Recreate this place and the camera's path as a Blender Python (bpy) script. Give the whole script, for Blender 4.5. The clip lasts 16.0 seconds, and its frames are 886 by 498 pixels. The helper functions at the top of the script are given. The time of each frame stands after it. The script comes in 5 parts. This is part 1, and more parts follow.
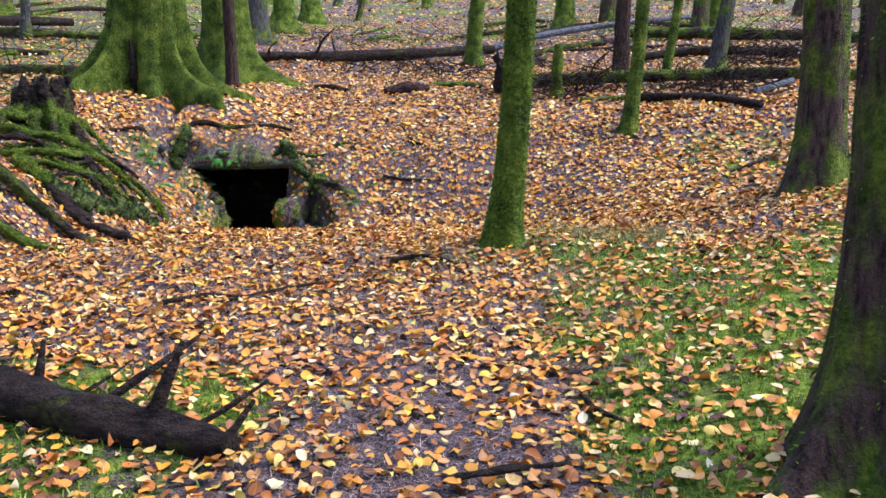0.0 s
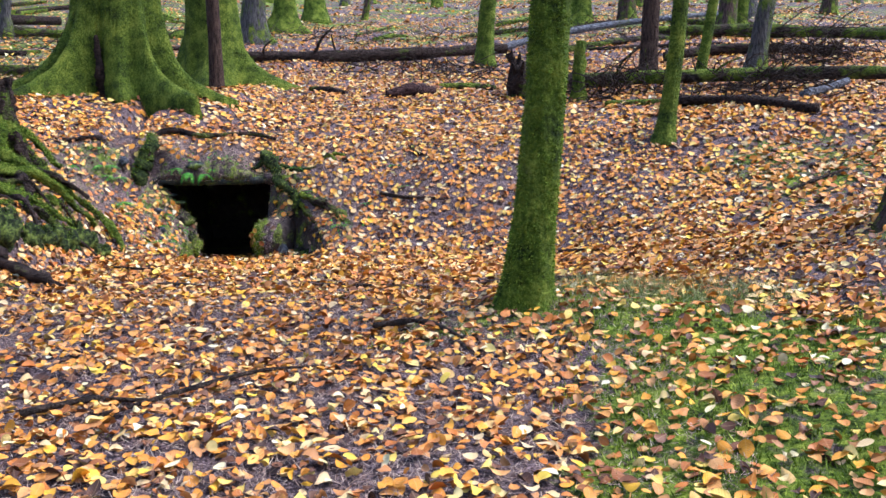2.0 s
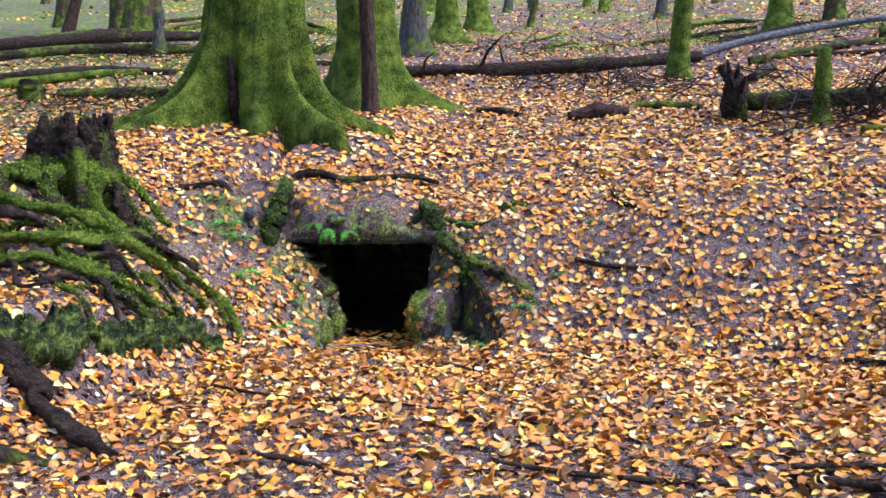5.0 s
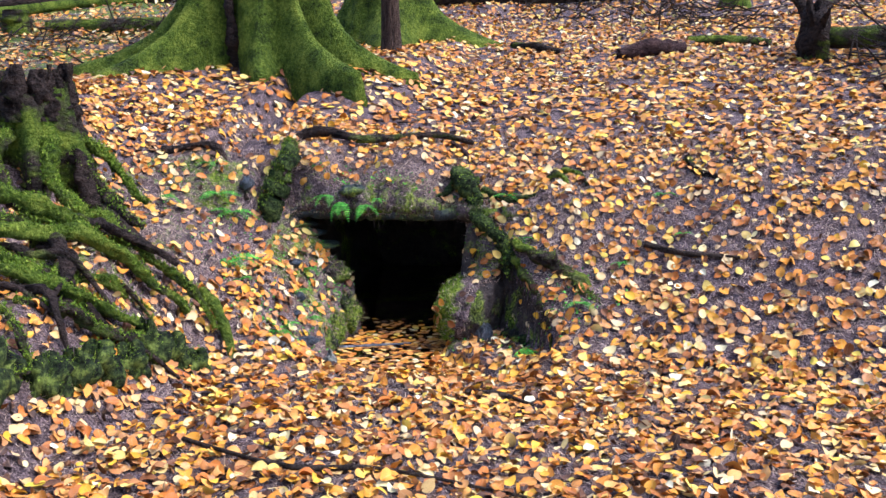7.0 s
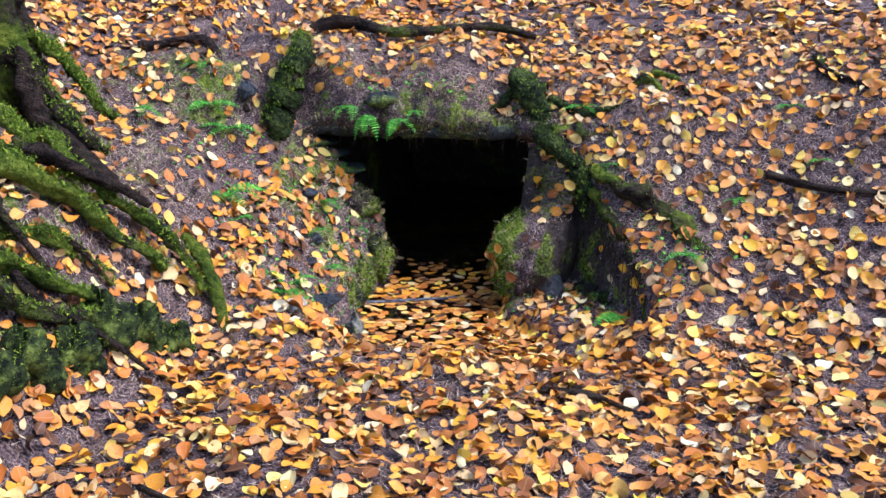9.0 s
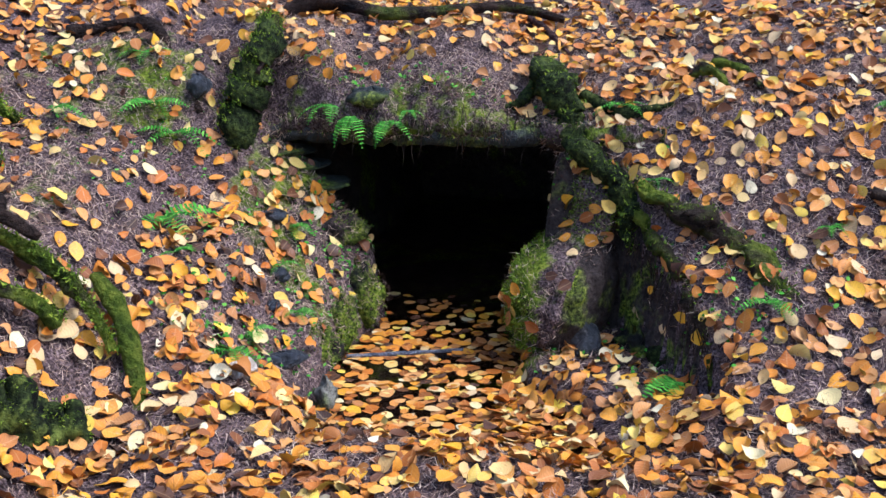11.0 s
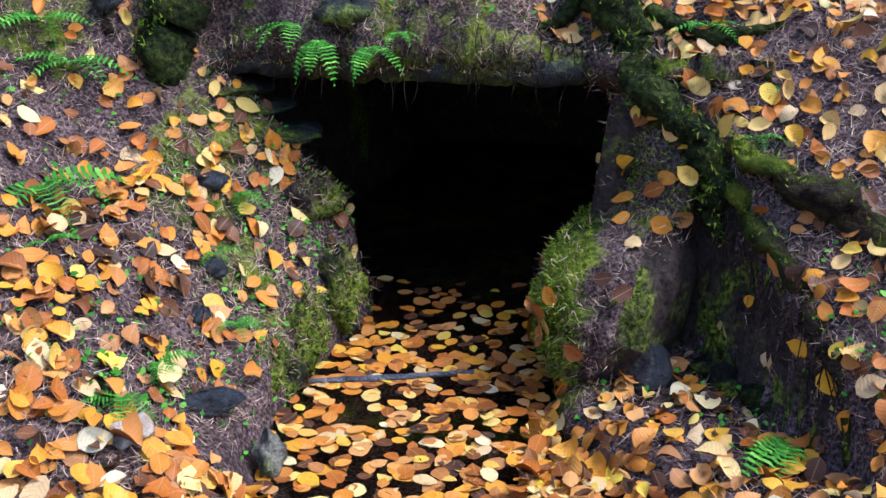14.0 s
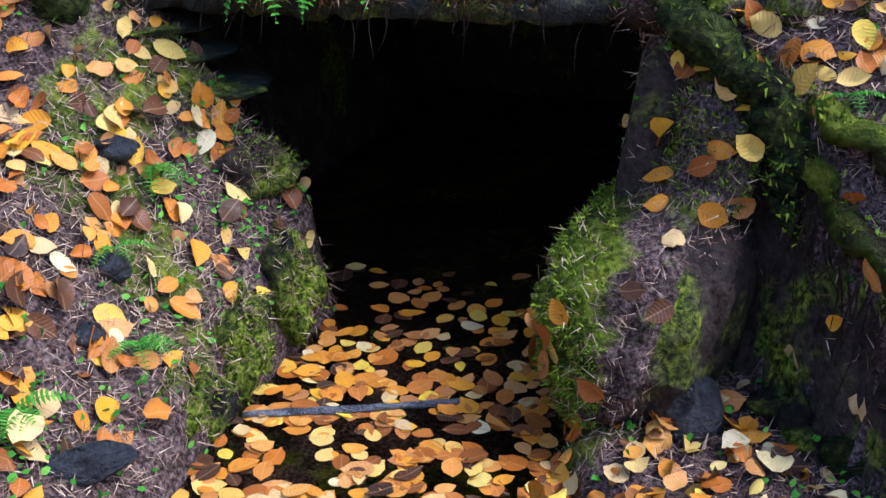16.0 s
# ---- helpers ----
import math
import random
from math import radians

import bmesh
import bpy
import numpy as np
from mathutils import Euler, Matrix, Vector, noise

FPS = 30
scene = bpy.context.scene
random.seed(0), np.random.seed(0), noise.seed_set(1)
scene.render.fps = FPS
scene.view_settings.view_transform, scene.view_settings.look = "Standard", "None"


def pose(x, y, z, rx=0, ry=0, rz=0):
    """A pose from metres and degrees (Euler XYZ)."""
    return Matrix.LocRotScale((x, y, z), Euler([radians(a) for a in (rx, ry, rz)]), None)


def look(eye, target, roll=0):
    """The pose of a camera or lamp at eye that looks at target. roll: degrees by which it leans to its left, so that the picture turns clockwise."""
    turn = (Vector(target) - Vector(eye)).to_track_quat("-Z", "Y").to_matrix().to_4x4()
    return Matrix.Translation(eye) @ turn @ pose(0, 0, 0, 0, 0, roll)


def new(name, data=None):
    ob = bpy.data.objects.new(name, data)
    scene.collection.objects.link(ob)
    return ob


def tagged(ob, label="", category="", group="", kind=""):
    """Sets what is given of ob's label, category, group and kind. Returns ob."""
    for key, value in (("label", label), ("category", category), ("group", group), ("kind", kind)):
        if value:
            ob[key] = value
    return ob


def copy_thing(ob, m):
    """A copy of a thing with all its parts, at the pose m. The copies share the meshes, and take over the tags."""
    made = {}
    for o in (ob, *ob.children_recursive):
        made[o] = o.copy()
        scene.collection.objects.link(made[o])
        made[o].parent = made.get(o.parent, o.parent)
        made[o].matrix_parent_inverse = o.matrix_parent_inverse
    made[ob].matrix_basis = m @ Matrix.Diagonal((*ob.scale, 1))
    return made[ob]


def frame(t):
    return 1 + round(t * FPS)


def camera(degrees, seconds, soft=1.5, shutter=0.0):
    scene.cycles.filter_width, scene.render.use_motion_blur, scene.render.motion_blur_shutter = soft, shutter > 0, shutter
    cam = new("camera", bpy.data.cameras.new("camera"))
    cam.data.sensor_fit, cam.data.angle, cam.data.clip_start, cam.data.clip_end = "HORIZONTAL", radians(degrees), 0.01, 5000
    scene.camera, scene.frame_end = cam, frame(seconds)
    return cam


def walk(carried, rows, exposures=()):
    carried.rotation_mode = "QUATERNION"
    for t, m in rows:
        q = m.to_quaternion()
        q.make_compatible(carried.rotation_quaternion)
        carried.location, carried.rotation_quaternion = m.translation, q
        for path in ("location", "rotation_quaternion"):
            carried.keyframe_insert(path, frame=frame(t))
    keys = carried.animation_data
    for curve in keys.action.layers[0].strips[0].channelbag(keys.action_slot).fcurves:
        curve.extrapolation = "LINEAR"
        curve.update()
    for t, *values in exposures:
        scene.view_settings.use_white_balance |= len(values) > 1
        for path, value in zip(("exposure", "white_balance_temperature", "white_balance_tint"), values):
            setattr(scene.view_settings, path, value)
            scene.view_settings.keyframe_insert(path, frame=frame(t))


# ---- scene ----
cam = camera(50.0, 16.0, 1.5)
METRES, EYE, TILT, LEAN, TURN = 10.5, 1.07, -6.0, 0.0, 0.0
EXPO = (1.42, 1.55, 1.52, 1.3, 1.15, 1.12)
ROWS = [
    (0.0, 0.0, 0.0, 0.0, 0.0, 0.0, 0.0),
    (0.5, 0.0068, 0.0422, 0.0079, -0.37, -0.02, 0.05),
    (1.0, 0.0073, 0.0826, 0.0134, -0.6, 0.01, 0.05),
    (1.5, 0.0048, 0.1209, 0.0207, -0.36, 0.08, 0.01),
    (2.0, 0.0044, 0.1636, 0.0282, 0.64, 0.11, -0.01),
    (2.5, -0.0026, 0.2053, 0.0362, 4.55, 0.21, -0.18),
    (3.0, -0.0115, 0.2461, 0.0471, 6.72, 0.28, -0.45),
    (3.5, -0.0146, 0.291, 0.057, 7.41, 0.31, -0.5),
    (4.0, -0.0239, 0.3313, 0.0672, 8.92, 0.35, -0.61),
    (4.5, -0.0358, 0.3673, 0.0784, 9.65, 0.45, -0.79),
    (7.0, -0.08, 0.5344, 0.1261, 11.24, -4.13, -1.01),
    (7.5, -0.0932, 0.5682, 0.1323, 11.72, -9.1, -1.18),
    (8.0, -0.1003, 0.6063, 0.1334, 12.06, -10.29, -1.1),
    (8.5, -0.1136, 0.6408, 0.135, 12.42, -10.86, -1.11),
    (9.0, -0.1233, 0.6697, 0.1345, 12.77, -10.69, -1.11),
    (11.5, -0.1448, 0.801, 0.1274, 14.49, -10.33, -1.05),
    (12.0, -0.1526, 0.8209, 0.1285, 14.72, -10.82, -1.13),
    (12.5, -0.1548, 0.8367, 0.1286, 14.9, -11.41, -1.13),
    (13.0, -0.1526, 0.8552, 0.1286, 15.1, -12.15, -1.13),
    (13.5, -0.155, 0.8721, 0.1241, 15.33, -13.14, -1.11),
    (14.0, -0.1619, 0.8897, 0.1227, 15.55, -14.77, -1.22),
    (14.5, -0.1614, 0.9057, 0.1205, 15.81, -16.02, -1.17),
    (15.0, -0.1601, 0.9249, 0.1168, 15.8, -17.03, -1.11),
    (15.5, -0.1635, 0.939, 0.1142, 15.97, -17.56, -1.17),
    (16.0, -0.1726, 0.956, 0.1152, 16.16, -17.89, -1.28),
]
walk(cam, [(t, pose(0, 0, EYE, TILT, LEAN, TURN) @ pose(METRES * x, METRES * y, METRES * z, 90 + pitch, roll, yaw)) for t, x, y, z, yaw, pitch, roll in ROWS],
     [(t, stops, 5420.0, 13.0) for t, stops in zip((0.0, 4.7, 7.5, 9.2, 12.0, 16.0), EXPO)])

# ---- world and light: an overcast autumn sky ----
world = bpy.data.worlds.new("overcast_sky")
scene.world = world
world.use_nodes = True
sky = world.node_tree.nodes.new("ShaderNodeTexSky")
sky.sky_type, sky.sun_disc = "NISHITA", False
sky.sun_elevation, sky.sun_rotation = radians(54), radians(90)
sky.dust_density, sky.air_density = 3.0, 1.0
grey = world.node_tree.nodes.new("ShaderNodeHueSaturation")
grey.inputs["Saturation"].default_value = 1.0
world.node_tree.links.new(sky.outputs[0], grey.inputs["Color"])
world.node_tree.links.new(grey.outputs[0], world.node_tree.nodes["Background"].inputs["Color"])
world.node_tree.nodes["Background"].inputs["Strength"].default_value = 0.15
sun = new("sun", bpy.data.lights.new("sun", "SUN"))
sun.data.energy, sun.data.angle, sun.data.color = 1.5, radians(22), (1.0, 0.98, 0.96)
sun.matrix_world = look((0, 0, 20), (-7, -0.5, 10.2))

# ---- terrain ----
POOL_X = -2.43


def ramp(v, a, b):
    """Smooth step from 0 at a to 1 at b."""
    u = np.clip((v - a) / (b - a), 0, 1)
    return u * u * (3 - 2 * u)


def ripple(x, y, size, seed):
    """Cheap smooth unevenness, between about -1 and 1."""
    a, b = x / size + seed * 1.7, y / size + seed * 2.3
    return (np.sin(a * 2.1 + 1.3 * np.sin(b * 1.7)) * np.sin(b * 2.3 + 1.1 * np.sin(a * 1.9 + seed)) * 0.6
            + 0.4 * np.sin(a * 4.7 + b * 2.9 + seed) * np.sin(b * 5.3 - a * 1.9))


def mound(x, y, cx, cy, r, h):
    return h * np.exp(-((x - cx) ** 2 + (y - cy) ** 2) / (r * r))


def hill(x, y):
    """Height of the wood's floor with no pool and no tunnel cut into it. Water level is 0."""
    x, y = np.asarray(x, float), np.asarray(y, float)
    path = np.interp(y, (-60, -10, 0, 3, 5, 7, 9, 10, 11, 12, 20), (-2.5, -0.5, -0.22, 0.02, 0.2, 0.31, 0.22, 0.17, 0.11, 0.1, 0.1))
    foot = 11.38 - 0.2 * ramp(x, -1.5, 0.5) - 0.2 * ramp(x, 0.5, 4) - 0.6 * ramp(-x, 2.72, 3.3) + 0.06 * ripple(x, y * 0.3, 0.9, 3)
    s, k = y - foot, ramp(x, 0.3, 2.5)
    bank = 1.12 * ramp(s, -0.3 - k, 1.8 + 0.9 * k) + (0.18 + 0.03 * ramp(-x, 5, 14)) * np.clip(s - 1.5, 0, 95 - 40 * ramp(x, 6, 22))
    side = 0.15 * np.clip(x - 0.5, 0, 5) * ramp(y, 0, 6) * (1 - 0.5 * ramp(y, 10, 13))
    left = (0.56 * ramp(-x, 3.08, 3.75) + 0.75 * ramp(-x, 4.0, 5.4)) * ramp(y, 5.0, 8.5) * (1 - 0.7 * ramp(y, 12.5, 17))
    rise = (np.maximum(left, 0) ** 3 + np.maximum(bank, 0) ** 3) ** (1 / 3)
    far = ramp(np.hypot(x, y), 14, 40)
    lumps = (mound(x, y, 0.45, 6.5, 0.7, 0.15) + mound(x, y, 3.2, 8.1, 0.9, 0.1) + mound(x, y, -1.35, 12.25, 0.4, 0.14)
             + mound(x, y, -2.55, 12.5, 0.5, 0.22) + mound(x, y, -4.4, 15, 1.8, 0.3) + mound(x, y, -4.7, 11.3, 0.75, 0.3)
             - mound(x, y, -3.5, 11.85, 0.36, 0.26) + mound(x, y, -3.0, 11.1, 0.4, 0.15) + mound(x, y, -3.85, 10.4, 0.4, 0.2) + mound(x, y, -3.4, 8.0, 0.45, 0.16))
    return path + rise + side + lumps + 0.035 * ripple(x, y, 0.8, 1) + 0.014 * ripple(x, y, 0.27, 2) + 0.2 * far * ripple(x, y, 5.0, 4)


def ground_z(x, y):
    """Height of the ground with the pool and the tunnel's trench cut into it."""
    x, y = np.asarray(x, float), np.asarray(y, float)
    top = hill(x, y)
    wall = np.minimum(12.07 - 1.47 * (x + 1.66), 12.2)
    under = ramp(x, -2.2, -2.0) * (1 - ramp(x, -1.32, -1.24)) * (1 - ramp(y - wall, -0.05, 0.05)) * ramp(y, 11.2, 11.5)
    top = top * (1 - under) + np.minimum(top, 0.06 + 0.1 * np.clip(y - 11.6, 0, 1)) * under
    mid = POOL_X + 0.02 * ripple(y * 0 + 2, y, 0.5, 5)
    half = 0.33 + np.where(x > mid, 0.42, -0.12) * (1 - ramp(y, 10.75, 11.65)) + np.where(x > mid, 0.25, 0.5) * ramp(y, 12.28, 12.5)
    soft = np.where(x < mid, 0.36 + 0.1 * ramp(y, 11.9, 12.25), 0.14 + 0.4 * (1 - ramp(y, 11.35, 11.8))) + 0.3 * (1 - ramp(y, 10.9, 11.5))
    u = np.clip((np.abs(x - mid) - half) / soft, 0, 1)
    d = np.abs(x - mid) - half
    lip = 0.5 - 0.14 * ramp(y, 11.6, 12.0)
    bulge = lip * ramp(d, -0.02, 0.07) + (1 - lip) * np.clip((d - 0.03) / 0.8, 0, 1) ** 0.9
    near_mouth = ramp(y, 10.8, 11.1)
    side = np.where(x < mid, bulge * near_mouth + (1 - near_mouth) * (1 - (1 - u) ** 2.2), u * u * (3 - 2 * u))
    cut = (1 - side) * ramp(y, 10.7, 11.5) * (1 - ramp(y, 15.2, 15.5))
    return top * (1 - cut) - 0.12 * cut


def floor_z(x, y):
    """Height of what one can stand on: the ground, and over the tunnel the earth roof."""
    x, y = np.asarray(x, float), np.asarray(y, float)
    return np.where((y > 12.3) & (np.abs(x - POOL_X) < 1.2), hill(x, y), ground_z(x, y))

# ---- materials ----
def material(name, rough=0.8):
    m = bpy.data.materials.new(name)
    m.use_nodes = True
    shader = m.node_tree.nodes["Principled BSDF"]
    shader.inputs["Roughness"].default_value = rough
    shader.inputs["Specular IOR Level"].default_value = 0.12 if rough > 0.6 else 0.4
    return m, m.node_tree, shader


def plug(tree, socket, value):
    if hasattr(value, "is_output"):
        tree.links.new(value, socket)
    else:
        socket.default_value = value


def noise_tex(tree, scale, detail=4.0, rough=0.6, vector=None):
    n = tree.nodes.new("ShaderNodeTexNoise")
    n.inputs["Scale"].default_value, n.inputs["Detail"].default_value, n.inputs["Roughness"].default_value = scale, detail, rough
    if vector is not None:
        tree.links.new(vector, n.inputs["Vector"])
    return n.outputs["Fac"]


def place(tree, kind="Object", scale=(1, 1, 1)):
    c, m = tree.nodes.new("ShaderNodeTexCoord"), tree.nodes.new("ShaderNodeMapping")
    m.inputs["Scale"].default_value = scale
    tree.links.new(c.outputs[kind], m.inputs["Vector"])
    return m.outputs["Vector"]


def ramp_tex(tree, fac, stops, mode="LINEAR"):
    n = tree.nodes.new("ShaderNodeValToRGB")
    n.color_ramp.interpolation = mode
    while len(n.color_ramp.elements) < len(stops):
        n.color_ramp.elements.new(0.5)
    for e, (at, rgb) in zip(n.color_ramp.elements, stops):
        e.position, e.color = at, (*rgb, 1) if len(rgb) == 3 else rgb
    tree.links.new(fac, n.inputs["Fac"])
    return n.outputs["Color"]


def mix(tree, fac, a, b, blend="MIX"):
    n = tree.nodes.new("ShaderNodeMix")
    n.data_type, n.blend_type = "RGBA", blend
    plug(tree, n.inputs[0], fac)
    plug(tree, n.inputs[6], a if hasattr(a, "is_output") else (*a, 1))
    plug(tree, n.inputs[7], b if hasattr(b, "is_output") else (*b, 1))
    return n.outputs[2]


def calc(tree, how, a, b=0.0, clamp=False):
    n = tree.nodes.new("ShaderNodeMath")
    n.operation, n.use_clamp = how, clamp
    plug(tree, n.inputs[0], a)
    plug(tree, n.inputs[1], b)
    return n.outputs[0]


def step(tree, value, low, high):
    n = tree.nodes.new("ShaderNodeMapRange")
    n.inputs["From Min"].default_value, n.inputs["From Max"].default_value = low, high
    plug(tree, n.inputs["Value"], value)
    return n.outputs[0]


def bump(tree, shader, height, strength, distance):
    n = tree.nodes.new("ShaderNodeBump")
    n.inputs["Strength"].default_value, n.inputs["Distance"].default_value = strength, distance
    tree.links.new(height, n.inputs["Height"])
    tree.links.new(n.outputs[0], shader.inputs["Normal"])


MOSS_STOPS = [(0.37, (0.010, 0.015, 0.003)), (0.45, (0.048, 0.075, 0.007)), (0.53, (0.14, 0.19, 0.014)), (0.63, (0.30, 0.34, 0.045))]


def make_ground():
    m, t, s = material("woodland_floor", 0.85)
    p = place(t)
    fine, mid, big = noise_tex(t, 90, 5, 0.7, p), noise_tex(t, 14, 5, 0.65, p), noise_tex(t, 1.6, 4, 0.6, p)
    earth = ramp_tex(t, fine, [(0.35, (0.016, 0.010, 0.009)), (0.47, (0.09, 0.06, 0.06)), (0.57, (0.24, 0.165, 0.16)), (0.70, (0.44, 0.33, 0.31))])
    earth = mix(t, step(t, mid, 0.42, 0.62), mix(t, 0.5, earth, (0.014, 0.009, 0.007)), earth)
    moss = ramp_tex(t, calc(t, "ADD", calc(t, "MULTIPLY", noise_tex(t, 45, 5, 0.7, p), 0.5), calc(t, "MULTIPLY", noise_tex(t, 5, 5, 0.7, p), 0.5)), MOSS_STOPS)
    at = t.nodes.new("ShaderNodeAttribute")
    at.attribute_name = "moss"
    where = calc(t, "ADD", at.outputs["Fac"], calc(t, "MULTIPLY", calc(t, "SUBTRACT", big, 0.5), 1.3))
    where = calc(t, "ADD", where, calc(t, "MULTIPLY", calc(t, "SUBTRACT", mid, 0.5), 1.2))
    plug(t, s.inputs["Base Color"], mix(t, step(t, where, 0.4, 0.62), earth, moss))
    bump(t, s, calc(t, "ADD", fine, calc(t, "MULTIPLY", mid, 1.5)), 0.9, 0.02)
    return m


LEAF_STOPS = [(0.0, (0.026, 0.014, 0.011)), (0.08, (0.085, 0.034, 0.016)), (0.16, (0.22, 0.070, 0.014)), (0.26, (0.46, 0.135, 0.012)), (0.35, (0.36, 0.165, 0.055)),
              (0.44, (0.62, 0.215, 0.012)), (0.52, (0.54, 0.27, 0.09)), (0.61, (0.68, 0.285, 0.014)), (0.69, (0.52, 0.19, 0.02)), (0.78, (0.70, 0.37, 0.016)), (0.86, (0.58, 0.41, 0.21)), (0.94, (0.70, 0.48, 0.030)), (1.0, (0.70, 0.61, 0.39))]


def make_leaf(name, by_object):
    m, t, s = material(name, 0.42)
    if by_object:
        pick = t.nodes.new("ShaderNodeObjectInfo").outputs["Random"]
    else:
        pick = t.nodes.new("ShaderNodeNewGeometry").outputs["Random Per Island"]
    col = ramp_tex(t, pick, LEAF_STOPS)
    uv = t.nodes.new("ShaderNodeUVMap")
    uv.uv_map = "leaf"
    sep = t.nodes.new("ShaderNodeSeparateXYZ")
    t.links.new(uv.outputs[0], sep.inputs[0])
    off = calc(t, "ABSOLUTE", sep.outputs["X"])
    rib = step(t, off, 0.035, 0.0)
    slant = calc(t, "SUBTRACT", sep.outputs["Y"], calc(t, "MULTIPLY", off, 0.6))
    veins = calc(t, "SINE", calc(t, "MULTIPLY", slant, 50.0))
    p = place(t)
    blot, spots = noise_tex(t, 35, 4, 0.6, p), noise_tex(t, 160, 3, 0.6, p)
    col = mix(t, calc(t, "MULTIPLY", step(t, veins, 0.5, 1.0), 0.12), col, (0.16, 0.06, 0.02))
    col = mix(t, calc(t, "MULTIPLY", rib, 0.25), col, (0.62, 0.42, 0.2))
    col = mix(t, calc(t, "MULTIPLY", step(t, blot, 0.52, 0.75), 0.36), col, (0.20, 0.075, 0.025))
    col = mix(t, calc(t, "MULTIPLY", step(t, spots, 0.62, 0.72), 0.55), col, (0.09, 0.035, 0.015))
    rim = calc(t, "ADD", calc(t, "MULTIPLY", off, 2.6), calc(t, "MULTIPLY", calc(t, "ABSOLUTE", calc(t, "SUBTRACT", sep.outputs["Y"], 0.5)), 0.9))
    rim = calc(t, "MULTIPLY", step(t, calc(t, "ADD", rim, calc(t, "MULTIPLY", blot, 0.8)), 1.2, 1.6), 0.3)
    col = mix(t, rim, col, (0.24, 0.085, 0.025))
    plug(t, s.inputs["Base Color"], col)
    plug(t, s.inputs["Roughness"], step(t, blot, 1.0, 0.12))
    s.inputs["Specular IOR Level"].default_value = 0.28
    bump(t, s, calc(t, "ADD", calc(t, "MULTIPLY", veins, 0.25), blot), 0.3, 0.003)
    return m


def make_moss(name, stops, scale=70.0):
    m, t, s = material(name, 0.95)
    p = place(t)
    fine, big = noise_tex(t, scale, 5, 0.75, p), noise_tex(t, scale / 8, 3, 0.6, p)
    plug(t, s.inputs["Base Color"], ramp_tex(t, calc(t, "ADD", calc(t, "MULTIPLY", fine, 0.6), calc(t, "MULTIPLY", big, 0.4)), stops))
    bump(t, s, calc(t, "ADD", fine, big), 1.0, 0.03)
    return m


def make_tuft(name, stops):
    m, t, s = material(name, 0.8)
    plug(t, s.inputs["Base Color"], ramp_tex(t, t.nodes.new("ShaderNodeNewGeometry").outputs["Random Per Island"], stops))
    return m


def make_bark(name, moss, dark, pale, ridge=1.0, run=(1, 1, 0.22)):
    """Bark that is covered with moss to the share given; run: the way its grain is drawn out."""
    m, t, s = material(name, 0.88)
    p, up = place(t), place(t, "Object", run)
    grain, fine, big, mid = noise_tex(t, 28, 5, 0.65, up), noise_tex(t, 130, 4, 0.7, p), noise_tex(t, 2.2, 4, 0.6, p), noise_tex(t, 9, 4, 0.6, up)
    bark = ramp_tex(t, calc(t, "ADD", calc(t, "MULTIPLY", grain, 0.7), calc(t, "MULTIPLY", fine, 0.3)), [(0.38, dark), (0.5, tuple((a + b) / 2 for a, b in zip(dark, pale))), (0.62, pale)])
    soft, tuft = noise_tex(t, 5, 4, 0.6, p), noise_tex(t, 38, 5, 0.7, p)
    green = ramp_tex(t, calc(t, "ADD", calc(t, "MULTIPLY", tuft, 0.45), calc(t, "MULTIPLY", soft, 0.55)), [(0.37, (0.018, 0.032, 0.005)), (0.49, (0.105, 0.155, 0.014)), (0.62, (0.29, 0.34, 0.04))])
    where = calc(t, "ADD", calc(t, "MULTIPLY", big, 0.6), calc(t, "MULTIPLY", mid, 0.4))
    edge = 0.72 - 0.44 * moss
    plug(t, s.inputs["Base Color"], mix(t, step(t, where, edge - 0.05, edge + 0.05), bark, green))
    bump(t, s, calc(t, "ADD", calc(t, "MULTIPLY", grain, 1.4 * ridge), calc(t, "ADD", calc(t, "MULTIPLY", tuft, 2.0), calc(t, "MULTIPLY", fine, 0.6))), 1.0, 0.06)
    return m


def make_stone(name, dark, pale, moss=0.3, rough=0.55):
    m, t, s = material(name, rough)
    p = place(t)
    fine, mid, big = noise_tex(t, 60, 5, 0.7, p), noise_tex(t, 11, 5, 0.65, p), noise_tex(t, 4, 3, 0.6, p)
    stone = ramp_tex(t, calc(t, "ADD", calc(t, "MULTIPLY", fine, 0.5), calc(t, "MULTIPLY", mid, 0.5)), [(0.38, dark), (0.62, pale)])
    green = ramp_tex(t, fine, MOSS_STOPS)
    edge = 0.75 - 0.5 * moss
    plug(t, s.inputs["Base Color"], mix(t, step(t, big, edge - 0.06, edge + 0.06), stone, green))
    bump(t, s, calc(t, "ADD", fine, calc(t, "MULTIPLY", mid, 1.5)), 0.9, 0.025)
    return m


GROUND = make_ground()
LEAF, LEAF_ONE = make_leaf("beech_leaf_litter", False), make_leaf("beech_leaf", True)
MOSS = make_moss("moss", MOSS_STOPS)
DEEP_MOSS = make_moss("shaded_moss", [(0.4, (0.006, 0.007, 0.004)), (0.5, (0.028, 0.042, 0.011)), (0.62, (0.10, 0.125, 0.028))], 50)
STONE_MOSS = make_moss("grey_green_moss", [(0.42, (0.005, 0.006, 0.004)), (0.51, (0.03, 0.042, 0.012)), (0.62, (0.16, 0.19, 0.035))], 22)
TUFT = make_tuft("moss_tuft", [(0.0, (0.05, 0.08, 0.007)), (0.5, (0.19, 0.26, 0.016)), (1.0, (0.44, 0.48, 0.09))])
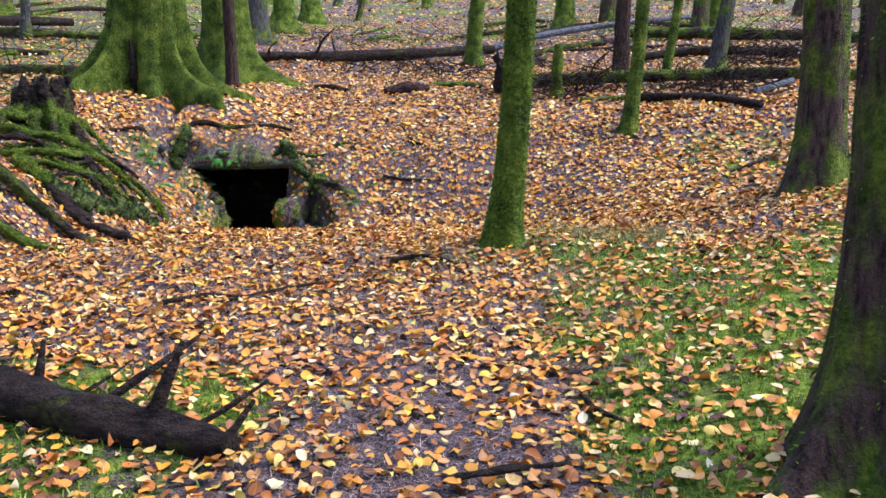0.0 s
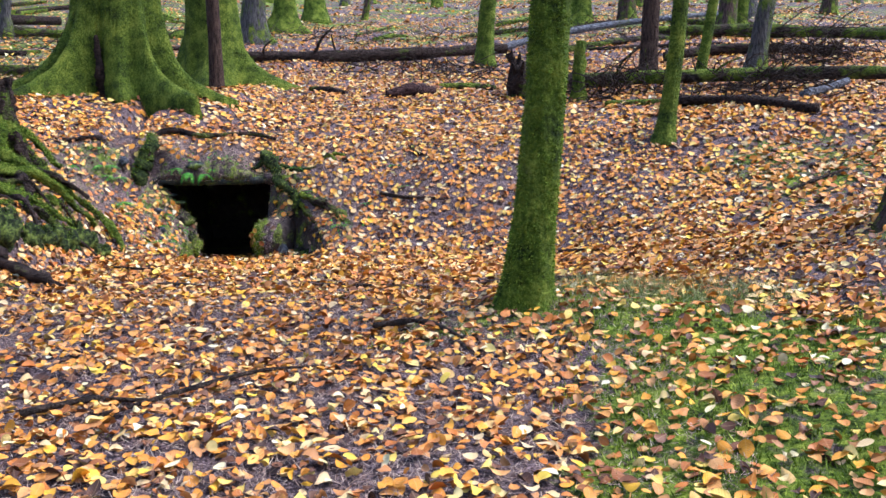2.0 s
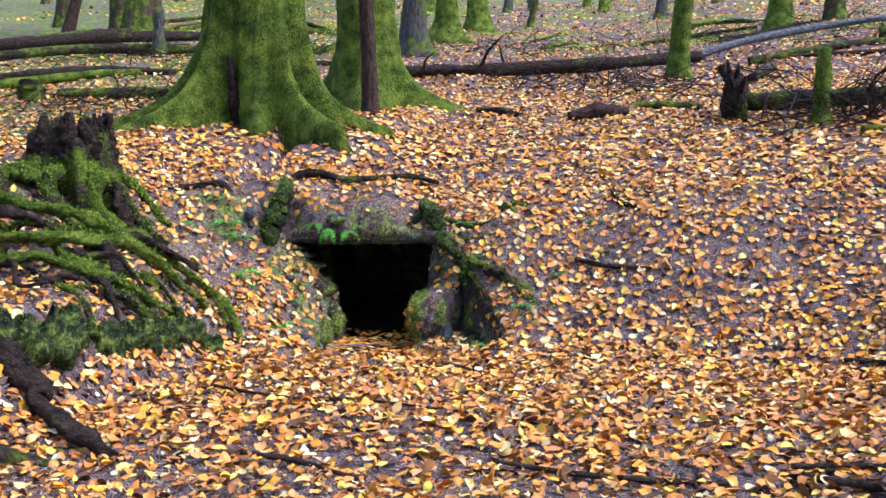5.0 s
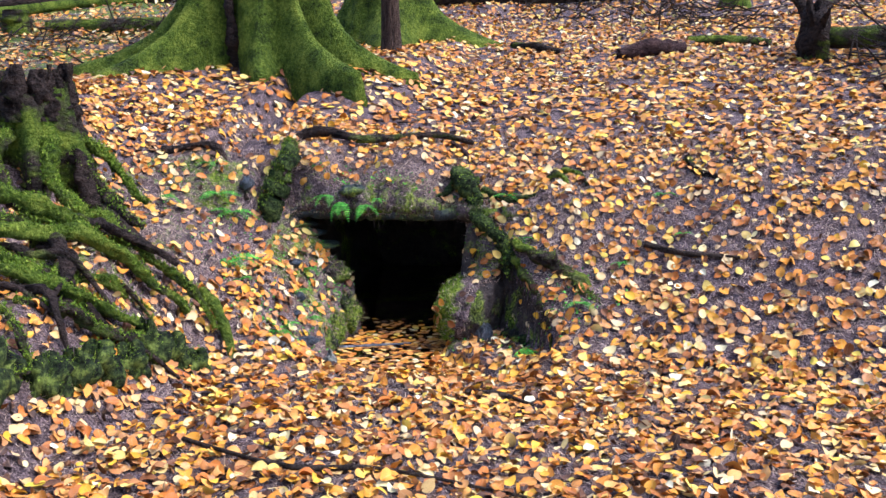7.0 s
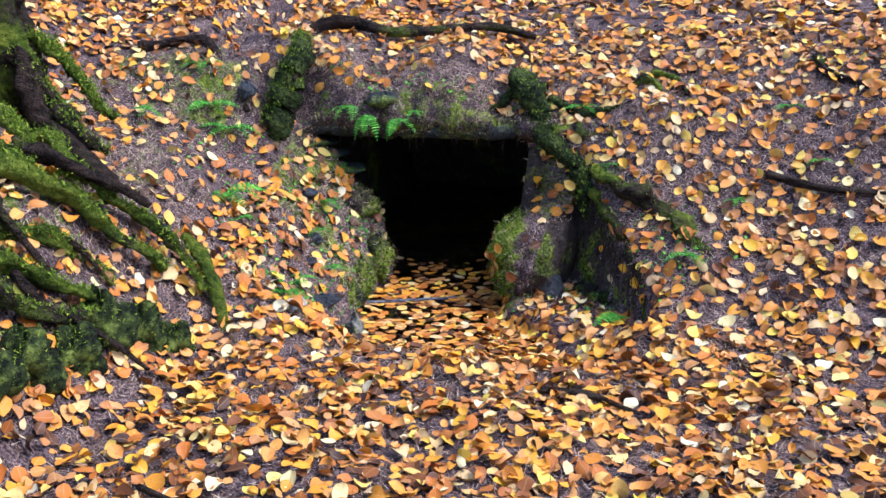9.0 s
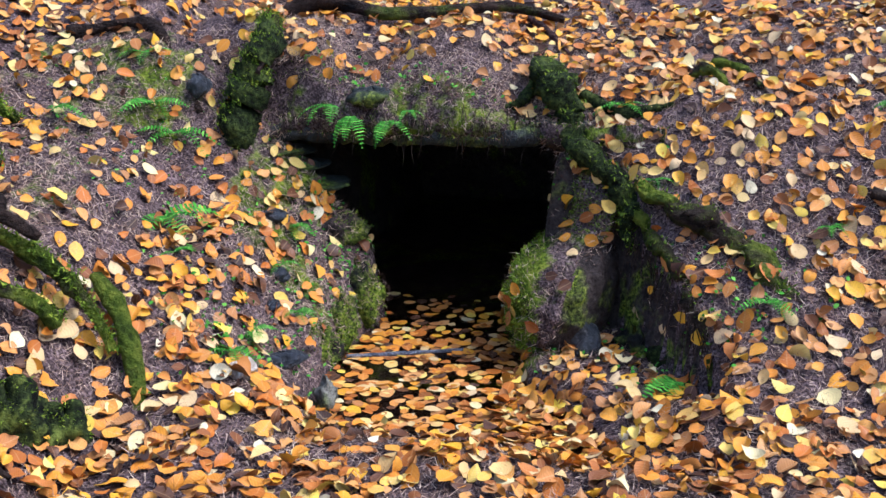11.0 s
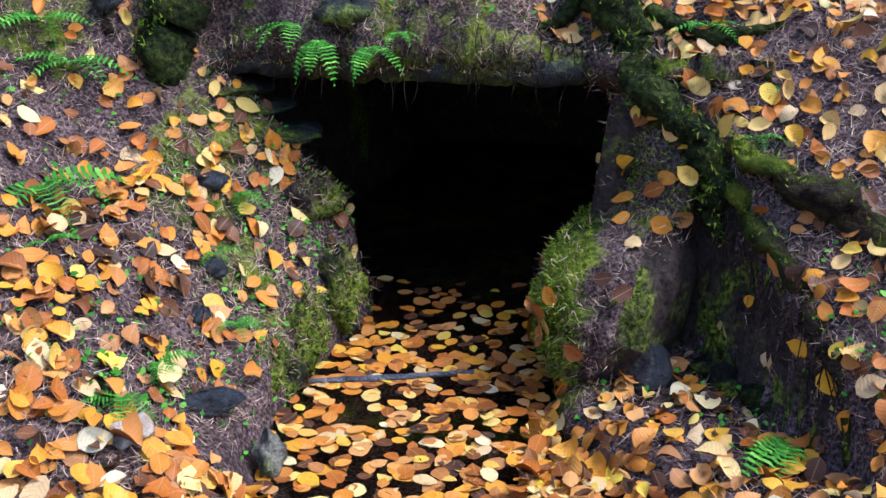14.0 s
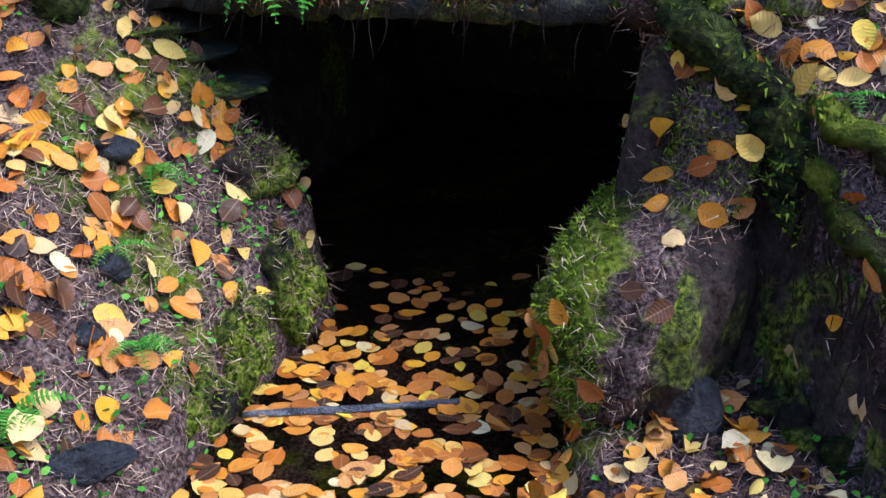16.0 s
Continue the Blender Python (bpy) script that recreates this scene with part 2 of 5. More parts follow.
BARK_TUFT = make_tuft("bark_moss_tuft", [(0.0, (0.035, 0.07, 0.006)), (0.5, (0.12, 0.19, 0.013)), (1.0, (0.28, 0.35, 0.035))])
DRY_GRASS = make_tuft("dry_grass", [(0.0, (0.10, 0.13, 0.03)), (0.6, (0.26, 0.27, 0.09)), (1.0, (0.45, 0.42, 0.2))])
NEEDLE = make_tuft("dry_needle", [(0.0, (0.07, 0.038, 0.027)), (0.4, (0.22, 0.135, 0.10)), (1.0, (0.64, 0.48, 0.35))])
BARK_GREEN = make_bark("mossy_bark", 0.86, (0.02, 0.014, 0.01), (0.12, 0.085, 0.06))
ROOT_BARK = make_bark("mossy_root_bark", 0.76, (0.012, 0.009, 0.007), (0.10, 0.07, 0.05), 1.2, (0.3, 0.8, 1))
BARK_HALF = make_bark("half_mossy_bark", 0.5, (0.026, 0.015, 0.013), (0.19, 0.112, 0.092))
BARK_BROWN = make_bark("brown_bark", 0.12, (0.022, 0.013, 0.010), (0.15, 0.09, 0.065), 1.4)
BARK_GREY = make_bark("grey_bark", 0.42, (0.03, 0.028, 0.027), (0.19, 0.17, 0.16))
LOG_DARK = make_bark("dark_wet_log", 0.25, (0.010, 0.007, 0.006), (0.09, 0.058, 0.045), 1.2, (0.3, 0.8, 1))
LOG_MOSSY = make_bark("mossy_log", 0.48, (0.012, 0.009, 0.007), (0.10, 0.07, 0.05), 1.2, (0.3, 0.8, 1))
LOG_PALE = make_bark("weathered_pale_log", 0.2, (0.06, 0.06, 0.065), (0.30, 0.30, 0.33), 1.2, (0.3, 0.8, 1))
LOG_RED = make_bark("rotten_red_log", 0.05, (0.025, 0.012, 0.011), (0.14, 0.075, 0.065), 1.2, (0.3, 0.8, 1))
TWIG = make_bark("dead_twig", 0.06, (0.014, 0.010, 0.008), (0.11, 0.075, 0.055), 1.2, (0.3, 0.8, 1))
WET_STICK = make_bark("wet_pale_stick", 0.0, (0.10, 0.11, 0.15), (0.40, 0.42, 0.50), 1.2, (0.3, 0.8, 1))
STONE = make_stone("dark_mossy_stone", (0.005, 0.005, 0.004), (0.032, 0.03, 0.026), 0.55, 0.75)
LINTEL = make_stone("damp_lintel_stone", (0.005, 0.006, 0.006), (0.028, 0.034, 0.032), 0.35, 0.6)
SLATE = make_stone("wet_slate", (0.008, 0.010, 0.013), (0.05, 0.057, 0.07), 0.0, 0.3)
SLATE_MOSSY = make_stone("mossy_wet_slate", (0.005, 0.008, 0.007), (0.022, 0.032, 0.028), 0.35, 0.5)
# Dark earth, with the shade of the tunnel and hollow in its colour.
EARTH = make_stone("dark_shaded_earth", (0.016, 0.012, 0.011), (0.09, 0.068, 0.058), 0.3, 0.8)
FERN = make_tuft("fern_green", [(0.0, (0.03, 0.13, 0.014)), (0.6, (0.075, 0.27, 0.025)), (1.0, (0.18, 0.42, 0.06))])
LICHEN = make_stone("lichen_stone", (0.05, 0.045, 0.035), (0.34, 0.33, 0.27), 0.25, 0.7)
PALE_FUNGUS = make_stone("pale_fungus", (0.35, 0.27, 0.2), (0.75, 0.66, 0.55), 0.0, 0.7)


def make_water():
    m, t, s = material("dark_pool_water", 0.03)
    s.inputs["Base Color"].default_value = (0.75, 0.62, 0.45, 1)
    s.inputs["Transmission Weight"].default_value, s.inputs["IOR"].default_value = 1.0, 1.33
    bump(t, s, noise_tex(t, 6, 2, 0.5, place(t)), 0.08, 0.02)
    return m


WATER = make_water()


# ---- mesh helpers ----
def grid_faces(rows, cols, closed=False):
    i = np.arange(rows - 1)[:, None] * cols
    j = np.arange(cols if closed else cols - 1)[None, :]
    k = (j + 1) % cols
    return np.stack([i + j, i + k, i + cols + k, i + cols + j], -1).reshape(-1, 4)


def mesh_of(name, verts, faces, mat, smooth=True):
    me = bpy.data.meshes.new(name)
    me.from_pydata(np.asarray(verts).tolist(), [], faces if isinstance(faces, list) else faces.tolist())
    me.materials.append(mat)
    if smooth:
        me.polygons.foreach_set("use_smooth", np.ones(len(me.polygons), bool))
    me.update()
    return me


def piece(name, verts, faces, mat, parent=None, label="", smooth=True):
    ob = new(name, mesh_of(name, verts, faces, mat, smooth))
    if parent is not None:
        ob.parent = parent
    return tagged(ob, label)


def thing(name, at, label, category, group="", kind=""):
    ob = new(name)
    ob.location = at
    ob.empty_display_size = 0.1
    return tagged(ob, label, category, group, kind)


def under(ob, at):
    """Shift a part, built in world places, so that it hangs right under an Empty that stands at the place given."""
    ob.matrix_parent_inverse = Matrix.Translation(-Vector(at))
    return ob


def curve_points(points, n):
    """Catmull-Rom through the points."""
    p = np.asarray(points, float)
    p = np.vstack([2 * p[0] - p[1], p, 2 * p[-1] - p[-2]])
    u = np.linspace(0, len(p) - 3 - 1e-6, n)
    i = u.astype(int)
    f = (u - i)[:, None]
    a, b, c, d = p[i], p[i + 1], p[i + 2], p[i + 3]
    return 0.5 * (2 * b + (c - a) * f + (2 * a - 5 * b + 4 * c - d) * f * f + (3 * b - a - 3 * c + d) * f ** 3)


def tube(points, radii, sides=8, n=16, rough=0.12, seed=0, flat=1.0):
    """Verts and faces of a closed, uneven tube along the points, with its radii."""
    rng = np.random.default_rng(seed)
    c = curve_points(points, n)
    r = np.interp(np.linspace(0, 1, n), np.linspace(0, 1, len(radii)), radii)
    along = np.gradient(c, axis=0)
    along /= np.linalg.norm(along, axis=1)[:, None] + 1e-9
    ref = np.where(np.abs(along[:, 2:3]) > 0.9, [[1.0, 0, 0]], [[0, 0, 1.0]])
    a = np.cross(along, ref)
    a /= np.linalg.norm(a, axis=1)[:, None] + 1e-9
    b = np.cross(a, along)
    th = np.linspace(0, 2 * np.pi, sides, endpoint=False)
    ph = rng.uniform(0, 6, 3)
    uneven = 1 + rough * (np.sin(2 * th[None] + 3 * np.linspace(0, 4, n)[:, None] + ph[0]) + 0.7 * np.sin(3 * th[None] - 5 * np.linspace(0, 3, n)[:, None] + ph[1])) \
        + rough * 0.8 * rng.normal(0, 1, (n, sides))
    knobs = 1 + 1.6 * rough * np.interp(np.linspace(0, 1, n), np.linspace(0, 1, n // 3 + 2), rng.normal(0, 0.6, n // 3 + 2)).clip(-0.8, 1.2)
    rr = r[:, None] * uneven * knobs[:, None]
    v = c[:, None] + rr[..., None] * (np.cos(th)[None, :, None] * a[:, None] + flat * np.sin(th)[None, :, None] * b[:, None])
    faces = grid_faces(n, sides, True).tolist()
    faces += [list(range(sides))[::-1], list(range((n - 1) * sides, n * sides))]
    return v.reshape(-1, 3), faces


def join(pieces):
    verts, faces, k = [], [], 0
    for v, f in pieces:
        verts.append(np.asarray(v))
        faces += [[i + k for i in q] for q in (f if isinstance(f, list) else f.tolist())]
        k += len(v)
    return np.vstack(verts), faces


def lump(center, size, seed=0, rough=0.18, n=14, sides=20, low=-1.0):
    """A boulder: a sphere pushed in and out."""
    rng = np.random.default_rng(seed)
    u, th = np.linspace(0.02, np.pi - 0.02, n)[:, None], np.linspace(0, 2 * np.pi, sides, endpoint=False)[None]
    ph = rng.uniform(0, 6, 6)
    r = 1 + rough * (np.sin(2 * th + ph[0] + 2 * u) * np.sin(2 * u + ph[1]) + 0.6 * np.sin(4 * th + ph[2]) * np.sin(3 * u + ph[3]) + 0.4 * np.sin(7 * th + 5 * u + ph[4]) * np.sin(u)) \
        + rough * 0.18 * rng.normal(0, 1, (n, sides)) * np.sin(u)
    v = np.stack([np.sin(u) * np.cos(th) * r, np.sin(u) * np.sin(th) * r, np.maximum(np.cos(u) * r, low)], -1) * np.asarray(size) + np.asarray(center)
    faces = grid_faces(n, sides, True).tolist() + [list(range(sides)), list(range((n - 1) * sides, n * sides))[::-1]]
    return v.reshape(-1, 3), [f[::-1] for f in faces]


def slope_normal(x, y, fn):
    e = 0.03
    nx, ny = -(fn(x + e, y) - fn(x - e, y)) / (2 * e), -(fn(x, y + e) - fn(x, y - e)) / (2 * e)
    n = np.stack([nx, ny, np.ones_like(nx)], -1)
    return n / np.linalg.norm(n, axis=1)[:, None]


def frames_on(normals, rng, tilt):
    """Random tangent frames round the normals, tilted by about the radians given."""
    n = normals + rng.normal(0, 1, normals.shape) * np.asarray(tilt).reshape(-1, 1)
    n /= np.linalg.norm(n, axis=1)[:, None]
    d = rng.normal(0, 1, n.shape)
    a = np.cross(n, d)
    a /= np.linalg.norm(a, axis=1)[:, None]
    return a, np.cross(n, a), n


LEAF_UV = np.array([(0, 0), (-0.2, 0.08), (-0.32, 0.27), (-0.36, 0.5), (-0.27, 0.75), (-0.1, 0.93), (0, 1.02), (0.1, 0.9), (0.28, 0.74), (0.35, 0.48), (0.33, 0.26), (0.19, 0.09), (0, 0.3), (0, 0.62)])
LEAF_FACES = [[0, 12, 2, 1], [2, 12, 13, 3], [3, 13, 4], [4, 13, 6, 5], [0, 11, 10, 12], [10, 9, 13, 12], [9, 8, 13], [8, 7, 6, 13]]
FAR_UV = np.array([(0, 0), (-0.34, 0.35), (-0.24, 0.8), (0.05, 1.0), (0.3, 0.72), (0.32, 0.3)])
FAR_FACES = [[0, 5, 2, 1], [5, 4, 3, 2]]


def leaf_shape(uv, curl, bend, wave):
    """Leaf verts, 1 long, for arrays of curl across, bend along and waviness."""
    u, v = uv[None, :, 0], uv[None, :, 1] - 0.5
    z = curl[:, None] * (np.abs(u) * 0.6 + u * u) + bend[:, None] * v * v + wave[:, None] * np.sin(u * 9 + v * 7)
    return np.stack([np.broadcast_to(u, z.shape), np.broadcast_to(v, z.shape), z], -1)


def leaf_mesh(name, points, normals, size, tilt, rng, near=True, mat=None, curl=1.0):
    """One mesh of many leaves, each an island with its own uv."""
    uv, fc = (LEAF_UV, LEAF_FACES) if near else (FAR_UV, FAR_FACES)
    n, k = len(points), len(uv)
    shape = leaf_shape(uv, rng.normal(0.2, 0.5, n) * curl, rng.normal(0.15, 0.55, n) * curl, rng.normal(0, 0.05, n) * curl)
    shape = shape * size[:, None, None]
    shape[..., 0] *= rng.uniform(0.85, 1.15, n)[:, None]
    a, b, c = frames_on(normals, rng, tilt)
    v = points[:, None] + shape[..., :1] * a[:, None] + shape[..., 1:2] * b[:, None] + shape[..., 2:] * c[:, None]
    sizes = np.array([len(f) for f in fc])
    flat = np.concatenate([np.array(f) for f in fc])
    loops = (np.arange(n)[:, None] * k + flat[None]).reshape(-1)
    me = bpy.data.meshes.new(name)
    me.vertices.add(n * k)
    me.vertices.foreach_set("co", v.reshape(-1))
    me.loops.add(len(loops))
    me.loops.foreach_set("vertex_index", loops.astype(np.int32))
    me.polygons.add(n * len(fc))
    starts = (np.arange(n)[:, None] * sizes.sum() + np.concatenate([[0], np.cumsum(sizes)[:-1]])[None]).reshape(-1)
    me.polygons.foreach_set("loop_start", starts.astype(np.int32))
    layer = me.uv_layers.new(name="leaf")
    layer.data.foreach_set("uv", uv[np.tile(flat, n)].astype(np.float32).reshape(-1))
    me.materials.append(mat or LEAF)
    me.update(calc_edges=True)
    me.validate()
    me.polygons.foreach_set("use_smooth", np.ones(len(me.polygons), bool))
    return me


def blade_mesh(name, points, normals, length, width, tilt, rng, mat, flat=False):
    """One mesh of many thin pointed blades; flat ones lie on the ground."""
    n = len(points)
    a, b, c = frames_on(normals, rng, tilt)
    way = b if flat else c
    tip = points + way * length[:, None] + (0 if flat else 1) * a * (rng.normal(0, 0.35, n) * length)[:, None]
    v = np.stack([points - a * width[:, None], points + a * width[:, None], tip], 1)
    if flat:
        v[:, 2] += c * (np.abs(rng.normal(0, 0.25, n)) * length)[:, None]
    me = bpy.data.meshes.new(name)
    me.vertices.add(3 * n)
    me.vertices.foreach_set("co", v.reshape(-1))
    me.loops.add(3 * n)
    me.loops.foreach_set("vertex_index", np.arange(3 * n, dtype=np.int32))
    me.polygons.add(n)
    me.polygons.foreach_set("loop_start", np.arange(0, 3 * n, 3, dtype=np.int32))
    me.materials.append(mat)
    me.update(calc_edges=True)
    return me


# ---- the ground: one sheet to the horizon ----
def spaced(stops):
    """Coordinates that run through (start, spacing) stops."""
    out = []
    for (a, d), (b, _) in zip(stops, stops[1:]):
        out.append(np.arange(a, b - 1e-6, d))
    return np.concatenate(out + [[stops[-1][0]]])


def moss_share(x, y):
    m = 0.75 * ramp(x + 0.25 * ripple(x, y, 0.9, 5), 0.1, 0.7) * ramp(y + 0.5 * ripple(x, y, 1.3, 6), 0.2, 2.5) * (1 - ramp(y + 0.4 * ripple(x, y, 1.1, 7), 5.4, 7.4)) * (1 - ramp(x + ripple(x, y, 1.7, 8), 4, 7))
    m = np.maximum(m, 0.75 * np.exp(-((x - 0.9) ** 2 / 1.0 + (y - 6.3) ** 2 / 0.5)))
    m = np.maximum(m, 0.6 * np.exp(-((x - 3.2) ** 2 + (y - 7.6) ** 2) / 0.8))
    m = np.maximum(m, 0.62 * ramp(-x + 0.2 * ripple(x, y, 0.8, 3), 0.35, 0.8) * (1 - ramp(y, 3.6, 5.0)) * (1 - ramp(-x + 0.5 * ripple(x, y, 1.2, 4), 2.3, 3.6)) * ramp(y + ripple(x, y, 1.4, 2), -0.5, 2.0))
    m = np.maximum(m, 0.5 * ramp(x, 2.0, 3.5) * ramp(y, 8, 10) * (1 - ramp(y, 12, 14)))
    m = np.maximum(m, (0.42 + 0.4 * ripple(x, y, 2.6, 9)) * ramp(y + 0.35 * np.abs(x + 2), 24, 32))
    m = np.maximum(m, 0.5 * ramp(-x, 5.5, 7.5) * ramp(y, 9, 13))
    rim = np.abs(np.hypot((x + 2.55) / 1.1, (y - 12.05) / 0.6) - 0.62)
    m = np.maximum(m, 0.55 * (1 - ramp(rim, 0.05, 0.3)) * ramp(y, 11.4, 11.7))
    m = np.maximum(m, 0.32 * ramp(-x, 3.3, 3.8) * ramp(y, 8, 9) * (1 - ramp(y, 12.3, 12.9)))
    return m


def build_ground():
    xs = spaced([(-400, 60), (-100, 8), (-28, 1.0), (-10, 0.3), (-5.2, 0.07), (-3.6, 0.03), (-1.2, 0.06), (1.5, 0.12), (5.1, 0.4), (13, 1.0), (30, 8), (102, 60), (402, 1)])
    ys = spaced([(-300, 60), (-60, 8), (-4, 0.5), (0, 0.12), (9, 0.06), (10.8, 0.03), (13.2, 0.06), (15.6, 0.15), (20.1, 0.4), (32, 1.0), (60, 5), (120, 60), (480, 1)])
    x, y = np.meshgrid(xs, ys)
    z = ground_z(x, y)
    v = np.stack([x, y, z], -1).reshape(-1, 3)
    me = mesh_of("ground", v, grid_faces(len(ys), len(xs)), GROUND)
    at = me.attributes.new("moss", "FLOAT", "POINT")
    at.data.foreach_set("value", moss_share(x, y).reshape(-1).astype(np.float32))
    me.materials.append(EARTH)
    c = v[grid_faces(len(ys), len(xs))].mean(1)
    # Shade by colour: tunnel walls and hollow face take the darkened earth.
    below = c[:, 2] < hill(c[:, 0], c[:, 1]) - 0.1
    inside = below & (c[:, 1] > 12.3) & (c[:, 1] < 15.8) & (np.abs(c[:, 0] - POOL_X) < 1.3)
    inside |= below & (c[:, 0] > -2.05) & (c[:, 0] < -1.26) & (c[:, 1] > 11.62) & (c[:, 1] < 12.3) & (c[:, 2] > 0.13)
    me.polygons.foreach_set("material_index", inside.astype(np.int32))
    return tagged(new("ground", me), "brown woodland floor of needles and earth with moss patches", "ground", kind="structure")


build_ground()


def build_roof():
    """The earth that lies over the tunnel, with a ragged front."""
    xs, ys = np.arange(-3.75, -1.5, 0.03), np.concatenate([np.arange(12.24, 13.2, 0.03), np.arange(13.2, 15.9, 0.1)])
    x, y = np.meshgrid(xs, ys)
    edge = np.clip(np.minimum.reduce([x - xs[0], xs[-1] - x, ys[-1] - y]) / 0.2, 0, 1)
    front = 0.05 * ripple(x, x * 0, 0.16, 7) + 0.03 * ripple(x, x * 0, 0.06, 8)
    top = hill(x, y) - 0.05 * (1 - edge) - 0.004
    out = 1 - ramp(x, -3.3, -3.1)
    edge_z = ground_z(xs, xs * 0 + ys[0])[None] - 0.01
    blend = out * (1 - ramp(y, 12.24, 12.5))
    top = top * (1 - blend) + edge_z * blend
    top[0] = np.where(xs > -3.2, 0.93 + 0.02 * ripple(xs, xs * 0, 0.1, 2), top[0])
    yy = y + front * (1 - ramp(y, 12.3, 12.7))
    low = np.minimum(np.full_like(x, 0.87), top - 0.02)
    up, down = np.stack([x, yy, top], -1).reshape(-1, 3), np.stack([x, yy, low], -1).reshape(-1, 3)
    n, r, c = len(up), len(ys), len(xs)
    f = grid_faces(r, c)
    walls = [[i, i + n, i + 1 + n, i + 1] for i in range(c - 1)]
    walls += [[i * c, i * c + c, i * c + c + n, i * c + n] for i in range(r - 1)] + [[i * c + c - 1, i * c + c - 1 + n, i * c + 2 * c - 1 + n, i * c + 2 * c - 1] for i in range(r - 1)]
    me = mesh_of("tunnel_roof", np.vstack([up, down]), f.tolist() + (f[:, ::-1] + n).tolist() + walls, GROUND)
    # The underside is coloured as if shaded, with the tunnel's darkened earth.
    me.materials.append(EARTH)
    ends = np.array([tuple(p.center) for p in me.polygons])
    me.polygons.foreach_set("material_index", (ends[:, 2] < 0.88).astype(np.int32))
    at = me.attributes.new("moss", "FLOAT", "POINT")
    share = 0.1 + 0.45 * (1 - ramp(y, 12.25, 12.5))
    at.data.foreach_set("value", np.concatenate([share.reshape(-1)] * 2).astype(np.float32))
    return tagged(new("tunnel_roof", me), "earth bank over the tunnel mouth covered with needles", "bank", kind="structure")


ROOF = build_roof()


def build_lintel():
    n, xs = 40, np.linspace(-3.28, -1.86, 40)
    th = np.linspace(0, 2 * np.pi, 14, endpoint=False)
    rng = np.random.default_rng(4)
    depth, thick = 0.24, 0.05 + 0.012 * ripple(xs, xs * 0, 0.2, 3)
    cy, cz = 12.5 + 0.03 * ripple(xs, xs * 0, 0.35, 2), 0.86 + 0.02 * (xs + 2.6) + 0.018 * ripple(xs, xs * 0, 0.4, 5)
    v = np.stack([np.broadcast_to(xs[:, None], (n, 14)), cy[:, None] + depth * np.sign(np.cos(th)) * np.abs(np.cos(th)) ** 0.5 + rng.normal(0, 0.008, (n, 14)),
                  cz[:, None] + thick[:, None] * np.sign(np.sin(th)) * np.abs(np.sin(th)) ** 0.5 + rng.normal(0, 0.006, (n, 14))], -1)
    f = grid_faces(n, 14, True).tolist() + [list(range(14)), list(range((n - 1) * 14, n * 14))[::-1]]
    ob = tagged(new("lintel_stone", mesh_of("lintel_stone", v.reshape(-1, 3), [q[::-1] for q in f], LINTEL)), "long damp dark stone slab spanning the tunnel mouth", "stone")
    return ob


build_lintel()

# an unseen plug added to keep light out of the tunnel, and the pool
v, f = tube([(-3.9, 15.35, 0.4), (-1.0, 15.4, 0.4)], [0.75, 0.75], 8, 4, 0.05, 3)
tagged(new("unseen_tunnel_plug", mesh_of("unseen_tunnel_plug", v, f, EARTH)), "added unseen plug that keeps the tunnel dark", "wall", kind="structure")
xs, ys = np.linspace(-3.4, -1.55, 12), np.linspace(10.6, 15.3, 16)
x, y = np.meshgrid(xs, ys)
tagged(new("pool_water", mesh_of("pool_water", np.stack([x, y, x * 0], -1).reshape(-1, 3), grid_faces(16, 12), WATER)), "still dark shallow water in the tunnel mouth", "water", kind="structure")


# ---- trees ----
CROWN = make_leaf("autumn_crown_leaf", False)


def trunk_shape(r, height, lean, bend, flare, lobes, seed, sides, rings, sink=0.5):
    """Verts and faces of a trunk whose foot stands at the origin. lobes: (angle in degrees, reach in metres, half width in degrees) of the buttress roots."""
    rng = np.random.default_rng(seed)
    z = -sink + (height + sink) * np.linspace(0, 1, rings) ** 2.2
    th = np.linspace(0, 2 * np.pi, sides, endpoint=False)
    zz, tt = z[:, None], th[None]
    ph = rng.uniform(0, 6, 6)
    body = r * (1 - 0.055 * np.clip(zz, 0, 14)) * (1 + 0.05 * np.sin(2 * tt + 0.6 * zz + ph[0]) + 0.035 * np.sin(3 * tt - 1.1 * zz + ph[1]) + 0.02 * np.sin(7 * tt + 3 * zz + ph[2]))
    down = np.exp(-np.clip(zz + 0.05, 0, 99) / (0.7 * r + 0.12))
    body = body * (1 + 0.05 * down * np.sin(9 * tt + ph[3]) + 0.04 * down * np.sin(14 * tt + ph[4]))
    rad = body + flare * r * down + r * 0.02 * rng.normal(0, 1, (rings, sides))
    for a, reach, half in lobes:
        d = np.angle(np.exp(1j * (tt - radians(a))))
        rad = rad + reach * np.exp(-(d / radians(half)) ** 2) * np.exp(-np.clip(zz + 0.12, 0, 99) / (0.16 + 0.42 * r + (0.25 if reach < 0 else 0.0))) * (1 + 0.1 * np.sin(5 * zz + ph[3]))
    cx = lean[0] * z + bend * np.sin(np.clip(z, 0, 9) * 1.1 + ph[4]) * r - bend * np.sin(ph[4]) * r
    cy = lean[1] * z + bend * np.cos(np.clip(z, 0, 9) * 0.9 + ph[5]) * r - bend * np.cos(ph[5]) * r
    v = np.stack([cx[:, None] + rad * np.cos(tt), cy[:, None] + rad * np.sin(tt), np.broadcast_to(zz, rad.shape)], -1)
    f = grid_faces(rings, sides, True).tolist() + [list(range(sides))[::-1], list(range((rings - 1) * sides, rings * sides))]
    return v, f, np.array([cx[-1], cy[-1], z[-1]])


